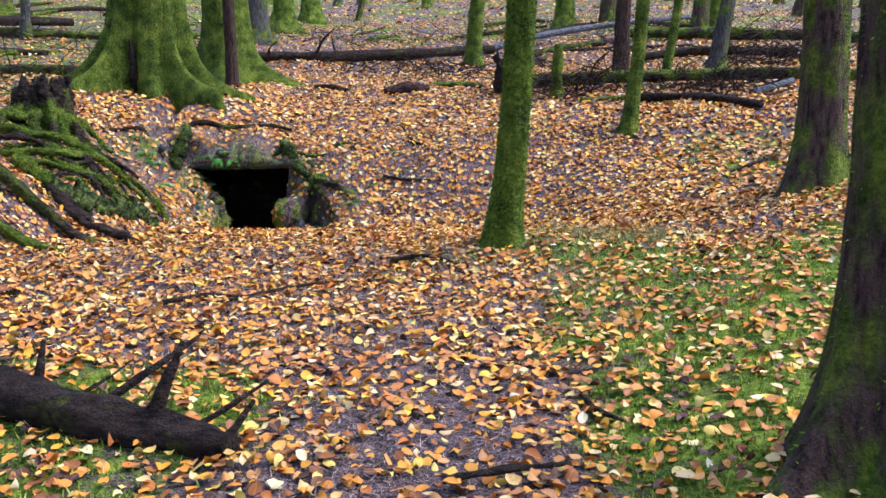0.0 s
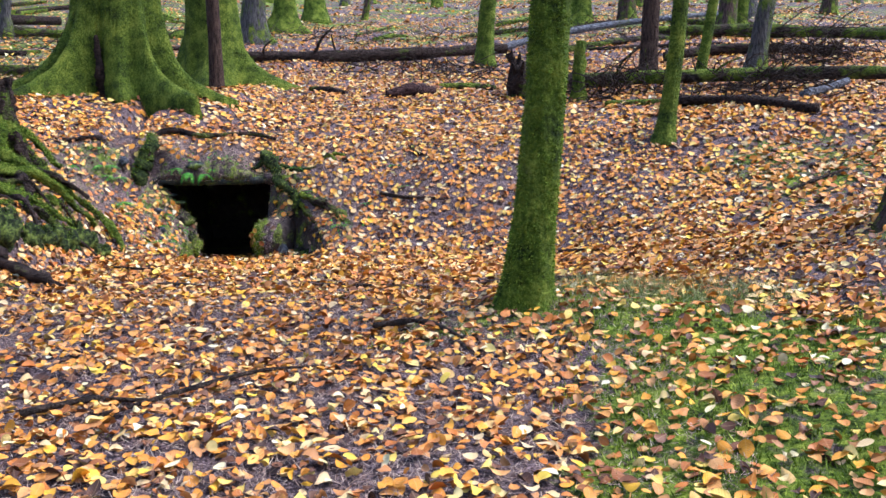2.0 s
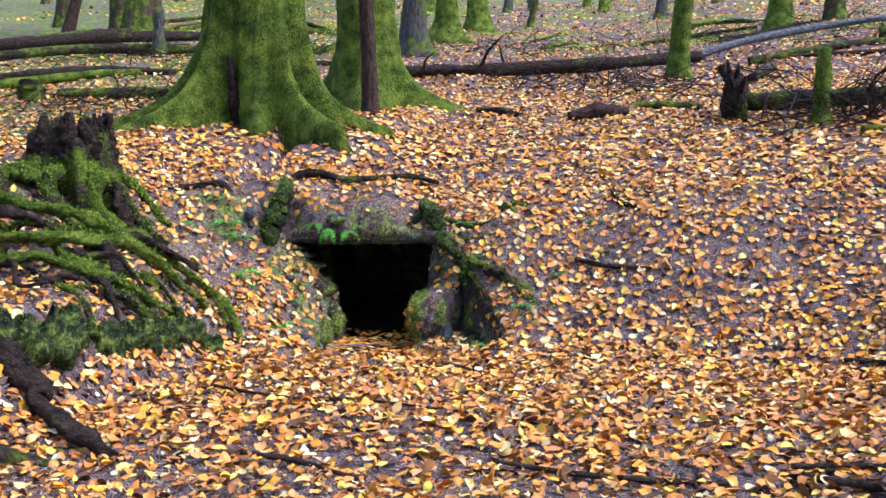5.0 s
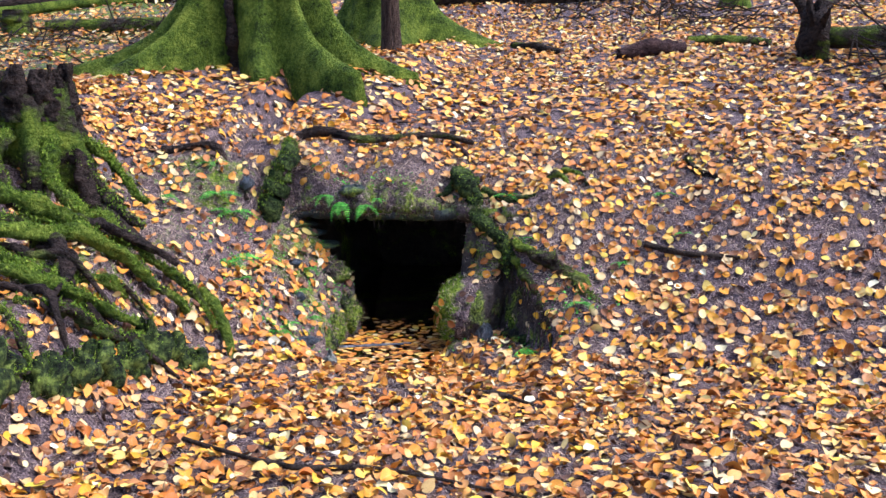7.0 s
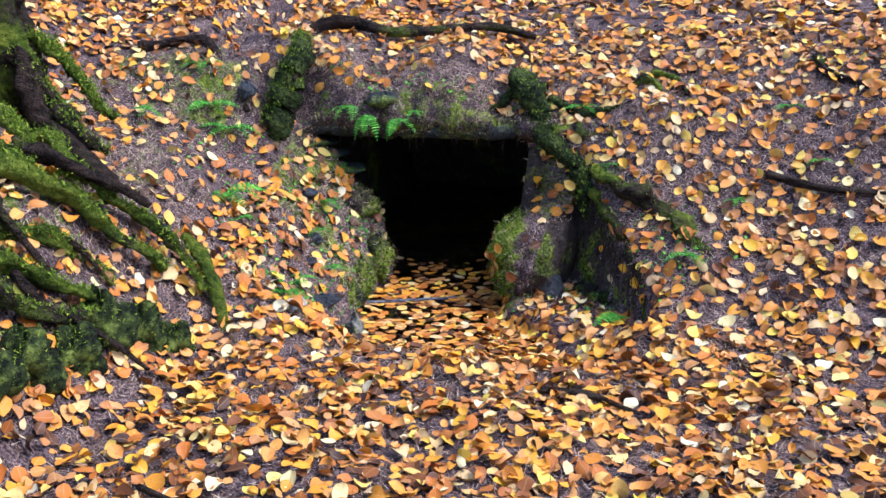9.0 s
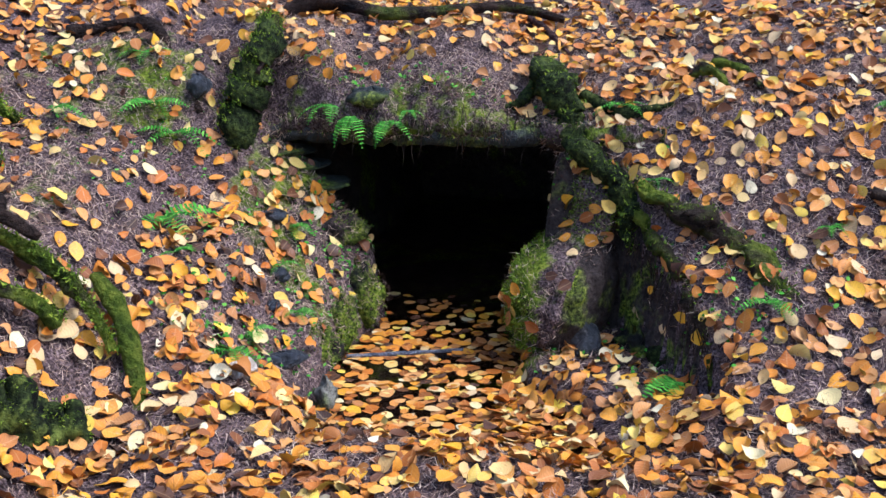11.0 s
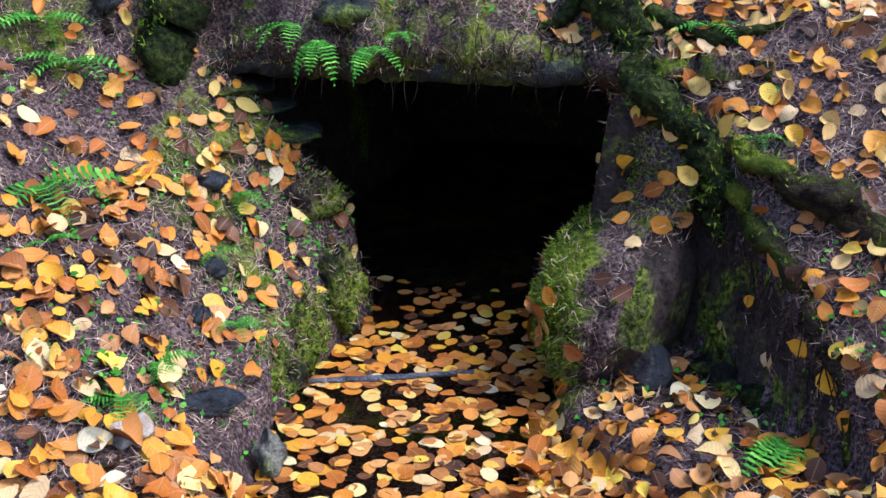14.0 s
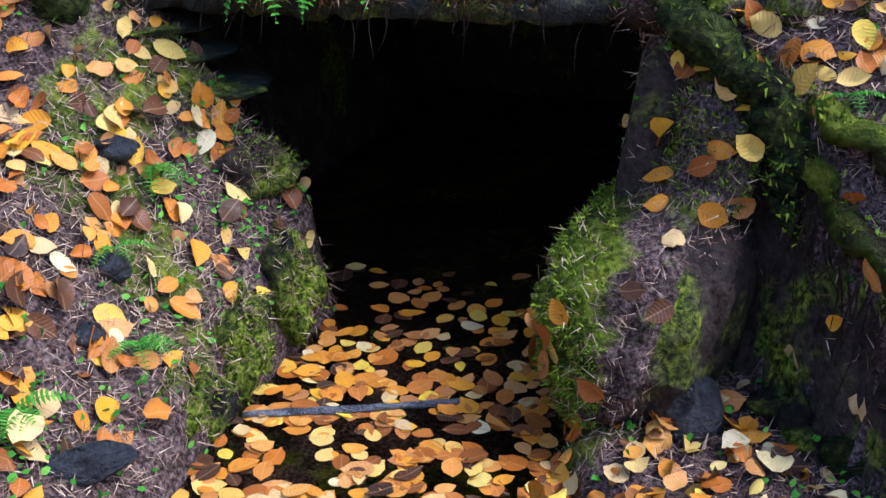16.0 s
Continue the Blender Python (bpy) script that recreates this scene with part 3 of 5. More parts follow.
def tree(at, r, lean=(0.0, 0.0), bark=None, label="", flare=0.5, lobes=(), bend=0.35, height=9.0, seed=1, sides=22, rings=44, tufts=0, leaves=160, name="beech_tree", up=0.0, limbs=4):
    x, y = at
    z = float(floor_z(x, y)) + up
    root = thing(name, (x, y, z), label, "tree", "trees of the beech wood")
    v, f, top = trunk_shape(r, height, lean, bend, flare, lobes, seed, sides, rings, max(0.5, 1.8 * r))
    piece("trunk", v.reshape(-1, 3), f, bark, root)
    rng = np.random.default_rng(seed + 77)
    ends = []
    for i in range(limbs):
        a, h = rng.uniform(0, 6.28), height * rng.uniform(0.72, 0.97)
        p0 = np.array([lean[0] * h, lean[1] * h, h])
        out = np.array([math.cos(a), math.sin(a), rng.uniform(0.5, 1.1)])
        reach = rng.uniform(1.2, 2.2) + r * 2
        p1, p2 = p0 + out * reach * 0.5, p0 + out * reach + (0, 0, 0.3)
        lv, lf = tube([p0, p1, p2], [r * 0.3, r * 0.18, r * 0.05], 6, 8, 0.08, seed + i)
        piece("limb", lv, lf, bark, root)
        ends += [p1, p2]
    if leaves:
        if not ends:
            ends = [top]
        pts = np.array(ends)[rng.integers(0, len(ends), leaves)] + rng.normal(0, 0.6, (leaves, 3))
        me = leaf_mesh("crown", pts, np.tile([[0, 0, 1.0]], (leaves, 1)), rng.uniform(0.07, 0.1, leaves), np.full(leaves, 0.6), rng, False, CROWN)
        crown = new("crown", me)
        crown.parent = root
        tagged(crown, "thin crown of the last autumn leaves")
    if tufts:
        low = v[:, :, 2] < 3.2
        pick = rng.integers(0, int(low[:, 0].sum()) - 1, tufts * 3)
        q = rng.integers(0, sides, tufts * 3)
        u, w = rng.uniform(0, 1, (tufts * 3, 1)), rng.uniform(0, 1, (tufts * 3, 1))
        k = (q + 1) % sides
        pts = (v[pick, q] * (1 - u) + v[pick, k] * u) * (1 - w) + (v[pick + 1, q] * (1 - u) + v[pick + 1, k] * u) * w
        side = np.cross(v[pick, k] - v[pick, q], v[pick + 1, q] - v[pick, q])
        side /= np.linalg.norm(side, axis=1)[:, None] + 1e-9
        keep = ripple(pts[:, 2] * 1.2 + np.arctan2(side[:, 1], side[:, 0]), pts[:, 2] * 0.5, 0.5, seed) > -0.25
        pts, side = pts[keep][:tufts], side[keep][:tufts]
        n = len(pts)
        ob = new("moss_cover", blade_mesh("moss_cover", pts - side * 0.004, side + np.array([0, 0, -0.35]), rng.uniform(0.008, 0.024, n), rng.uniform(0.002, 0.005, n), np.full(n, 0.6), rng, BARK_TUFT))
        ob.parent = root
        tagged(ob, "shaggy green moss", kind="stuff")
    return root


BIG = "huge old beech with wide mossy buttress roots"
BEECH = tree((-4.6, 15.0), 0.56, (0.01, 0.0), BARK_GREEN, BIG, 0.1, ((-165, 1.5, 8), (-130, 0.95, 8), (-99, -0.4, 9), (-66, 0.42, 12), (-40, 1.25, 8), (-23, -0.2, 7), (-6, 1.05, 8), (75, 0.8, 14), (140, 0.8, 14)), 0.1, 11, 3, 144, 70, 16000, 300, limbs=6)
# Dark strip laid into the cleft in place of its shade.
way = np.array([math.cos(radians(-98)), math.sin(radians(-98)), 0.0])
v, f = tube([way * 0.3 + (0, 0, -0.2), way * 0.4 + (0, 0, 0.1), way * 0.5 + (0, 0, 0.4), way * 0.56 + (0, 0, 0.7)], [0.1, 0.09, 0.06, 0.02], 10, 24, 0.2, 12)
piece("hollow", v, f, LOG_DARK, BEECH, "dark strip for the shade in the hollow between buttress roots")
tree((-4.2, 18.6), 0.46, (-0.01, 0.0), BARK_GREEN, "tall beech with mossy flared roots behind the huge one", 0.5, ((-170, 0.5, 16), (-75, 0.5, 18), (0, 1.0, 15), (100, 0.6, 20)), 0.2, 11, 5, 48, 50, 0, 250, limbs=5)
tree((-3.72, 17.0), 0.115, (0.0, 0.0), BARK_BROWN, "slim brown trunk standing close to a big beech", 0.3, (), 0.3, 9, 7)
tree((0.40, 6.42), 0.100, (0.082, 0.0), BARK_GREEN, "slender leaning tree wrapped in bright green moss", 0.4, ((-150, 0.08, 22), (-60, 0.05, 22), (20, 0.05, 25)), 0.45, 9, 11, 32, 70, 45000, 200)
tree((2.5, 12.92), 0.10, (0.085, 0.0), BARK_GREEN, "thin leaning mossy tree above the bank", 0.7, (), 0.6, 9, 13, tufts=2500)
tree((0.71, 22.5), 0.19, (0.09, 0.0), BARK_GREEN, "mossy leaning tree beside a fallen log", 0.6, ((-60, 0.2, 25),), 0.3, 10, 15)
tree((3.12, 8.0), 0.205, (0.065, 0.0), BARK_HALF, "sturdy tree with brown bark and green moss on one side", 0.4, ((-150, 0.15, 25), (-80, 0.12, 25), (-20, 0.12, 25)), 0.25, 10, 17, 36, 56, 6000, 220)
tree((1.40, 2.92), 0.16, (0.055, 0.0), BARK_HALF, "rough brown tree with a mossy foot and spreading root", 0.5, ((-160, 0.30, 20), (-100, 0.16, 22), (150, 0.15, 25)), 0.2, 10, 19, 40, 70, 9000, 220)
tree((4.91, 17.4), 0.15, (0.17, 0.0), BARK_GREY, "leaning grey trunk with moss at its foot", 0.6, (), 0.2, 9, 21)
tree((3.22, 17.5), 0.15, (0.03, 0.0), BARK_BROWN, "straight brown trunk behind fallen logs", 0.35, (), 0.2, 9, 23)
tree((3.84, 16.7), 0.08, (0.13, 0.0), BARK_GREEN, "thin leaning mossy trunk", 0.4, (), 0.4, 9, 25)
tree((7.3, 27.7), 0.25, (0.06, 0.0), BARK_HALF, "mossy trunk far up the slope", 0.4, (), 0.2, 10, 27)
tree((8.2, 29.5), 0.2, (0.07, 0.0), BARK_GREEN, "mossy trunk far up the slope", 0.4, (), 0.2, 10, 28)
tree((4.0, 32.0), 0.30, (0.0, 0.0), BARK_GREEN, "mossy trunk with a flared foot up the slope", 0.7, (), 0.2, 10, 29)
tree((5.5, 32.3), 0.27, (0.03, 0.0), BARK_HALF, "mossy trunk far up the slope", 0.4, (), 0.2, 10, 31)
tree((-5.4, 27.9), 0.32, (0.08, 0.0), BARK_GREY, "grey trunk with mossy roots on the slope", 0.5, ((-10, 0.4, 20),), 0.2, 10, 33)
tree((-5.76, 34.7), 0.36, (0.03, 0.0), BARK_GREEN, "mossy trunk with a flared foot up the slope", 0.8, ((-20, 0.6, 18), (-150, 0.5, 18)), 0.2, 10, 35)
tree((-5.5, 40.7), 0.42, (0.02, 0.0), BARK_GREEN, "mossy trunk with a flared foot up the slope", 0.7, (), 0.2, 10, 37)
tree((-3.7, 42.3), 0.14, (0.25, 0.0), BARK_HALF, "thin leaning trunk far up the slope", 0.3, (), 0.3, 8, 39)
tree((-15.6, 33.7), 0.55, (0.0, 0.0), BARK_HALF, "broad trunk with a moss edge on the far slope", 0.4, ((-10, 0.5, 18),), 0.2, 10, 41)
tree((-17.0, 35.0), 0.4, (0.03, 0.0), BARK_HALF, "dark trunk on the far slope", 0.4, (), 0.2, 10, 43)
tree((-17.7, 32.7), 0.2, (0.35, 0.0), BARK_BROWN, "thin leaning trunk on the far slope", 0.3, (), 0.2, 8, 45)
tree((-20.5, 37.0), 0.3, (0.12, 0.0), BARK_HALF, "leaning trunk on the far slope", 0.3, (), 0.2, 9, 47)


def far_wood():
    """More trunks up the slope and round the place, far off."""
    rng = np.random.default_rng(12)
    kinds = [tree((14.0, 38.0), 0.28, (0.03, 0), BARK_HALF, "distant trunk of the wood on the slope", seed=51, sides=14, rings=24, leaves=90),
             tree((-12.0, 47.0), 0.32, (-0.02, 0), BARK_GREEN, "distant mossy trunk of the wood on the slope", seed=52, sides=14, rings=24, leaves=90),
             tree((20.0, 46.0), 0.24, (0.05, 0), BARK_GREY, "distant grey trunk of the wood on the slope", seed=53, sides=14, rings=24, leaves=90)]
    spots = [(11.5, 24.0), (13.5, 30.0), (10.2, 35.0), (-22.0, 28.0), (-27.0, 36.0), (1.5, 47.0), (9.0, 48.0), (-9.5, 52.0), (5.0, 58.0), (-17.0, 58.0), (-1.0, 62.0), (14.0, 60.0), (12.0, 14.0), (9.0, 6.0), (-12.0, 8.0), (-9.0, -2.0), (7.5, -4.0), (-3.0, -8.0), (2.5, -13.0), (-14.0, -10.0), (12.0, -9.0)]
    spots += [(float(rng.uniform(-45, 50)), float(rng.uniform(50, 84))) for _ in range(46)]
    for i, (x, y) in enumerate(spots):
        copy_thing(kinds[i % 3], pose(x, y, float(ground_z(x, y)), 0, 0, float(rng.uniform(0, 360))))


far_wood()


# ---- fallen wood ----
def log(points, radii, mat, name, label, category="log", stubs=(), n=30, sides=14, rough=0.06, seed=0, rise=0.6, group="fallen wood on the slope"):
    """A log on the ground: points are (x, y, height over the ground), its body sunk to rest on it. stubs: (share along, way, length, radius)."""
    p = [(x, y, float(floor_z(x, y)) + dz + rise * r) for (x, y, dz), r in zip(points, np.interp(np.linspace(0, 1, len(points)), np.linspace(0, 1, len(radii)), radii))]
    base = (p[0][0], p[0][1], p[0][2])
    v, f = tube(p, radii, sides, n, rough, seed)
    if not stubs:
        ob = tagged(new(name, mesh_of(name, v - np.array(base), f, mat)), label, category, group)
        ob.location = base
        return ob
    root = thing(name, base, label, category, group)
    under(piece("body", v, f, mat, root), base)
    c = curve_points(p, 100)
    for i, (s, way, length, r) in enumerate(stubs):
        o, w = c[int(s * 99)], np.array(way, float)
        w /= np.linalg.norm(w)
        side = np.array([w[1], -w[0], 0.3]) * length * 0.12
        sv, sf = tube([o, o + w * length * 0.5 + side, o + w * length], [r, r * 0.75, r * 0.35], 7, 8, 0.12, seed + i + 1)
        under(piece("branch", sv, sf, mat, root), base)
    return root


log([(-2.30, 3.80, 0.0), (-1.70, 3.55, 0.0), (-1.16, 3.29, 0.0), (-0.71, 3.10, -0.01)], [0.105, 0.1, 0.085, 0.06], LOG_DARK, "fallen_log", "dark wet fallen log with broken branch stubs on moss", "log",
    ((0.58, (0.75, 0.55, 0.5), 0.5, 0.018), (0.44, (0.1, 0.2, 0.9), 0.24, 0.022), (0.76, (0.35, 0.15, 0.9), 0.33, 0.03), (0.85, (0.8, 0.45, 0.45), 0.36, 0.015), (0.97, (0.5, 0.3, 0.7), 0.19, 0.018), (0.5, (0.5, 0.9, 0.3), 0.4, 0.008)), seed=3, rise=0.6, rough=0.09)
log([(-4.6, 22.9, 0.05), (-1.5, 23.7, 0.05), (1.3, 24.8, 0.05)], [0.12, 0.14, 0.11], LOG_DARK, "fallen_log", "long dark fallen trunk lying across the slope", "log",
    ((0.25, (0.5, -0.4, 0.6), 0.9, 0.04), (0.33, (-0.2, -0.3, 0.9), 0.5, 0.03), (0.08, (0.4, -0.7, 0.4), 0.7, 0.03)), seed=4, rise=0.9)
log([(0.9, 24.6, 0.1), (2.6, 25.6, 0.25), (4.8, 26.4, 0.4), (6.9, 27.0, 0.5)], [0.09, 0.085, 0.075, 0.055], LOG_PALE, "fallen_log", "pale weathered fallen trunk leaning over other logs", seed=5)
log([(1.15, 16.95, 0.12), (3.3, 16.2, 0.1), (5.6, 15.2, 0.08), (7.6, 14.5, 0.08)], [0.12, 0.105, 0.09, 0.07], LOG_MOSSY, "fallen_log", "uprooted fallen trunk with moss lying on leaves", "log",
    ((0.22, (0.3, -0.7, 0.5), 0.7, 0.025), (0.3, (-0.3, -0.5, 0.8), 0.5, 0.02), (0.42, (0.4, -0.6, 0.3), 0.6, 0.02), (0.55, (-0.2, -0.4, 0.8), 0.45, 0.02)), seed=6, rise=0.9)
log([(2.9, 14.7, 0.02), (3.7, 14.0, 0.02), (4.42, 13.3, 0.02)], [0.055, 0.065, 0.06], LOG_DARK, "fallen_log", "short dark fallen trunk resting on leaf litter", "log",
    ((0.4, (0.2, -0.3, 0.9), 0.35, 0.014), (0.7, (0.5, 0.3, 0.7), 0.4, 0.014)), seed=7, rise=0.9)
log([(4.6, 14.3, 0.02), (5.4, 14.9, 0.06)], [0.06, 0.05], LOG_PALE, "fallen_log", "thin pale trunk lying between logs", seed=8)
log([(5.0, 25.8, 0.1), (7.2, 25.2, 0.1), (10.5, 23.8, 0.1)], [0.12, 0.15, 0.14], LOG_MOSSY, "fallen_log", "thick mossy fallen trunk on the slope", seed=9, rise=0.9)
log([(4.0, 19.9, 0.05), (5.3, 20.1, 0.05), (7.2, 19.6, 0.05)], [0.08, 0.1, 0.09], LOG_DARK, "fallen_log", "dark fallen trunk behind the leaning trees", seed=10, rise=0.9)
log([(-1.05, 17.5, 0.0), (-0.65, 17.65, 0.02), (-0.28, 17.9, 0.0)], [0.08, 0.11, 0.07], LOG_RED, "rotten_log", "short rotten reddish log on leaves", seed=11, rise=0.7)
log([(-0.2, 18.5, 0.0), (0.3, 18.4, 0.0), (0.75, 18.1, 0.0)], [0.06, 0.08, 0.06], LOG_MOSSY, "mossy_log", "low mossy log on the leaf litter", seed=12, rise=0.5)
log([(-2.45, 18.5, 0.0), (-2.1, 18.2, 0.02), (-1.75, 17.9, 0.0)], [0.04, 0.055, 0.04], LOG_DARK, "short_log", "short dark log lying on leaves", seed=13, rise=0.7)
log([(-16.5, 24.4, 0.1), (-13.6, 27.0, 0.1), (-11.2, 29.3, 0.1)], [0.14, 0.16, 0.12], LOG_DARK, "fallen_log", "long dark fallen trunk on mossy slope", seed=14, rise=0.9)
log([(-17.2, 26.7, 0.1), (-14.8, 28.9, 0.1), (-13.0, 30.3, 0.1)], [0.1, 0.12, 0.1], LOG_MOSSY, "fallen_log", "thin mossy fallen trunk on the slope", seed=15, rise=0.9)
log([(-15.0, 22.8, 0.1), (-12.5, 25.0, 0.1), (-9.0, 26.8, 0.1)], [0.1, 0.12, 0.1], LOG_MOSSY, "fallen_log", "mossy fallen trunk on the slope", seed=16, rise=0.9)
log([(-9.6, 19.0, 0.0), (-8.0, 19.4, 0.02), (-6.6, 19.7, 0.0)], [0.1, 0.12, 0.1], LOG_MOSSY, "mossy_log", "moss-covered log near the huge beech", seed=17, rise=0.6)
log([(2.2, 15.3, 0.0), (3.2, 14.6, 0.0), (4.3, 14.0, 0.0)], [0.05, 0.06, 0.05], LOG_MOSSY, "mossy_log", "thin moss-covered log on leaf litter", seed=18, rise=0.6)

far = np.random.default_rng(91)
for i in range(26):
    x, y, a, half = far.uniform(-19, 9), far.uniform(21, 38), far.normal(0.35, 0.5), far.uniform(0.7, 2.4)
    if abs(x + 4) < 2.2 and y < 24:
        continue
    c, d, r = math.cos(a) * half, math.sin(a) * half, far.uniform(0.05, 0.12)
    log([(x - c, y - d, 0.0), (x, y, 0.03), (x + c, y + d, 0.0)], [r, 0.9 * r, 0.6 * r], (LOG_MOSSY, LOG_DARK, BARK_GREEN)[i % 3], "fallen_log", ("half-mossy", "dark wet", "moss-covered")[i % 3] + " fallen trunk rotting on the far slope", seed=200 + i, rise=0.6, n=20, sides=10, rough=0.1)


def stick(points, r, name="stick", label="thin dark dead stick lying on leaves", mat=None, seed=0, lift=0.028, taper=0.5):
    return log([(x, y, lift) for x, y in points], [r, r, r * taper], mat or TWIG, name, label, "stick", n=18, sides=7, rough=0.12, seed=seed, rise=0.6, group="sticks on the leaf litter")


stick([(0.0, 2.87), (0.2, 2.93), (0.42, 3.02)], 0.014, seed=21)
stick([(0.55, 3.62), (0.58, 3.52), (0.66, 3.40)], 0.013, seed=22)
stick([(-1.5, 5.03), (-1.3, 5.15), (-1.1, 5.2)], 0.012, seed=23)
stick([(-0.35, 6.4), (-0.1, 6.25), (0.1, 5.93)], 0.016, seed=24)
stick([(0.3, 8.2), (0.5, 8.05), (0.75, 7.95), (1.1, 7.85)], 0.018, seed=25)
stick([(0.28, 8.35), (0.6, 8.3), (0.95, 8.2)], 0.012, seed=26)
stick([(-2.75, 9.4), (-2.2, 9.22), (-1.8, 9.3), (-1.2, 9.15)], 0.012, seed=27)
stick([(-2.05, 8.12), (-1.75, 8.0), (-1.45, 7.86)], 0.014, seed=28)
stick([(-0.95, 8.2), (-0.5, 8.05), (0.0, 8.1)], 0.013, seed=29)
stick([(-0.75, 12.08), (-0.5, 12.0), (-0.15, 11.93)], 0.022, seed=30)
stick([(1.05, 10.8), (1.25, 10.6), (1.45, 10.1)], 0.016, seed=31)
stick([(3.35, 11.1), (3.7, 11.25), (4.0, 11.35)], 0.018, seed=32)
stick([(-1.68, 10.5), (-1.5, 10.52), (-1.3, 10.44)], 0.016, seed=33)
stick([(-1.2, 5.0), (-0.8, 5.6), (-0.5, 5.7)], 0.010, seed=34)
stick([(-3.72, 12.62), (-3.3, 12.78), (-2.85, 12.78), (-2.35, 12.98), (-2.05, 13.0)], 0.034, "branch", "dark crooked dead branch lying above the tunnel mouth", LOG_DARK, 35, 0.05)
stick([(-2.22, 12.98), (-2.1, 12.85), (-1.98, 12.72)], 0.018, "stick", "short tan broken stick on the bank", LOG_RED, 36)
stick([(-4.25, 12.2), (-3.9, 12.35), (-3.55, 12.1)], 0.03, "root", "half-buried dark root on the bank", LOG_DARK, 37, 0.0)
stick([(-0.45, 12.95), (-0.38, 12.75), (-0.2, 12.6)], 0.03, "root", "half-buried dark root in the slope", LOG_DARK, 38, 0.0)
stick([(-1.35, 12.75), (-1.22, 12.68), (-1.15, 12.5)], 0.022, "root", "short mossy root loop in the slope", LOG_MOSSY, 39, 0.02)
v, f = tube([(-2.77, 11.74, 0.012), (-2.55, 11.82, 0.014), (-2.31, 11.93, 0.01)], [0.008, 0.010, 0.006], 8, 24, 0.1, 40)
tagged(new("floating_stick", mesh_of("floating_stick", v, f, WET_STICK)), "pale wet stick floating on the leafy pool", "stick")


def post(x, y, r, h, lean, mat, name, label, seed):
    z = float(floor_z(x, y))
    v, f = tube([(0, 0, -0.2), (lean[0] * h * 0.5, lean[1] * h * 0.5, h * 0.5), (lean[0] * h, lean[1] * h, h)], [r * 1.35, r, r * 0.8], 12, 20, 0.09, seed)
    ob = tagged(new(name, mesh_of(name, v, f, mat)), label, "stump")
    ob.location = (x, y, z)


post(1.86, 15.8, 0.095, 0.85, (0.04, 0), BARK_GREEN, "snag", "short broken mossy snag among fallen logs", 1)
post(-11.0, 25.5, 0.14, 1.1, (0.02, 0), BARK_GREY, "snag", "pale broken snag on the slope", 2)
post(-9.9, 18.7, 0.2, 0.35, (0, 0), LOG_MOSSY, "mossy_stump", "small stump thickly covered with green moss", 3)
post(1.25, 17.6, 0.07, 0.6, (-0.5, 0.1), LOG_DARK, "snag", "dark leaning snag beside the fallen trunk", 4)


def root_plate(x, y):
    """The upturned roots of the fallen trunk."""
    z = float(floor_z(x, y))
    root = thing("root_plate", (x, y, z), "dark upturned root plate of a fallen trunk", "roots")
    v, f = lump((0, 0, 0.22), (0.17, 0.24, 0.34), 8, 0.3)
    piece("root_ball", v, f, LOG_DARK, root)
    rng = np.random.default_rng(5)
    for i in range(10):
        a = rng.uniform(0, 6.28)
        p = np.array([rng.uniform(-0.25, 0.1), math.cos(a), math.sin(a)])
        v, f = tube([(0, 0, 0.25), p * 0.3 + (0, 0, 0.25), p * rng.uniform(0.42, 0.6) + (0, 0, 0.28)], [0.07, 0.045, 0.012], 6, 9, 0.15, i)
        v[:, 2] = np.maximum(v[:, 2], -0.02)
        piece("root", v, f, LOG_DARK if i % 3 else LOG_MOSSY, root)


root_plate(1.06, 16.95)


def brush(x, y, wide, high, n, seed, label):
    """A heap of dead twigs, each a thin bent tube, in one mesh."""
    rng = np.random.default_rng(seed)
    parts = []
    for i in range(n):
        px, py = x + rng.normal(0, wide * 0.45), y + rng.normal(0, wide * 0.3)
        pz = float(floor_z(px, py)) + abs(rng.normal(0, high * 0.35))
        a, l = rng.uniform(0, 6.28), rng.uniform(0.3, 0.9)
        d = np.array([math.cos(a), math.sin(a), rng.normal(0.15, 0.35)]) * l
        o = np.array([px, py, pz])
        parts.append(tube([o, o + d * 0.5 + rng.normal(0, 0.05, 3), o + d], [0.011, 0.008, 0.003], 5, 6, 0.1, i))
    v, f = join(parts)
    tagged(new("brushwood", mesh_of("brushwood", v, f, TWIG)), label, "brushwood", kind="stuff")


brush(6.3, 18.3, 1.3, 0.8, 170, 1, "tangled heap of dead twigs and small branches")
brush(2.3, 15.9, 1.2, 0.5, 120, 2, "dead twigs tangled round the fallen trunk")
brush(4.2, 15.0, 1.2, 0.45, 120, 3, "dead twigs tangled round the fallen trunk")
brush(-1.6, 21.5, 1.8, 0.35, 60, 4, "scattered dead twigs on the slope")
brush(0.3, 20.5, 2.6, 0.35, 110, 5, "scattered dead twigs on the slope")
brush(-11.0, 25.0, 5.0, 0.35, 200, 6, "scattered dead twigs on the mossy slope")
brush(-4.0, 31.0, 7.0, 0.5, 200, 7, "scattered dead twigs on the mossy slope")
brush(-8.0, 18.0, 3.0, 0.3, 90, 9, "scattered dead twigs on the mossy slope")
brush(5.0, 29.0, 7.0, 0.5, 200, 8, "scattered dead twigs on the slope")

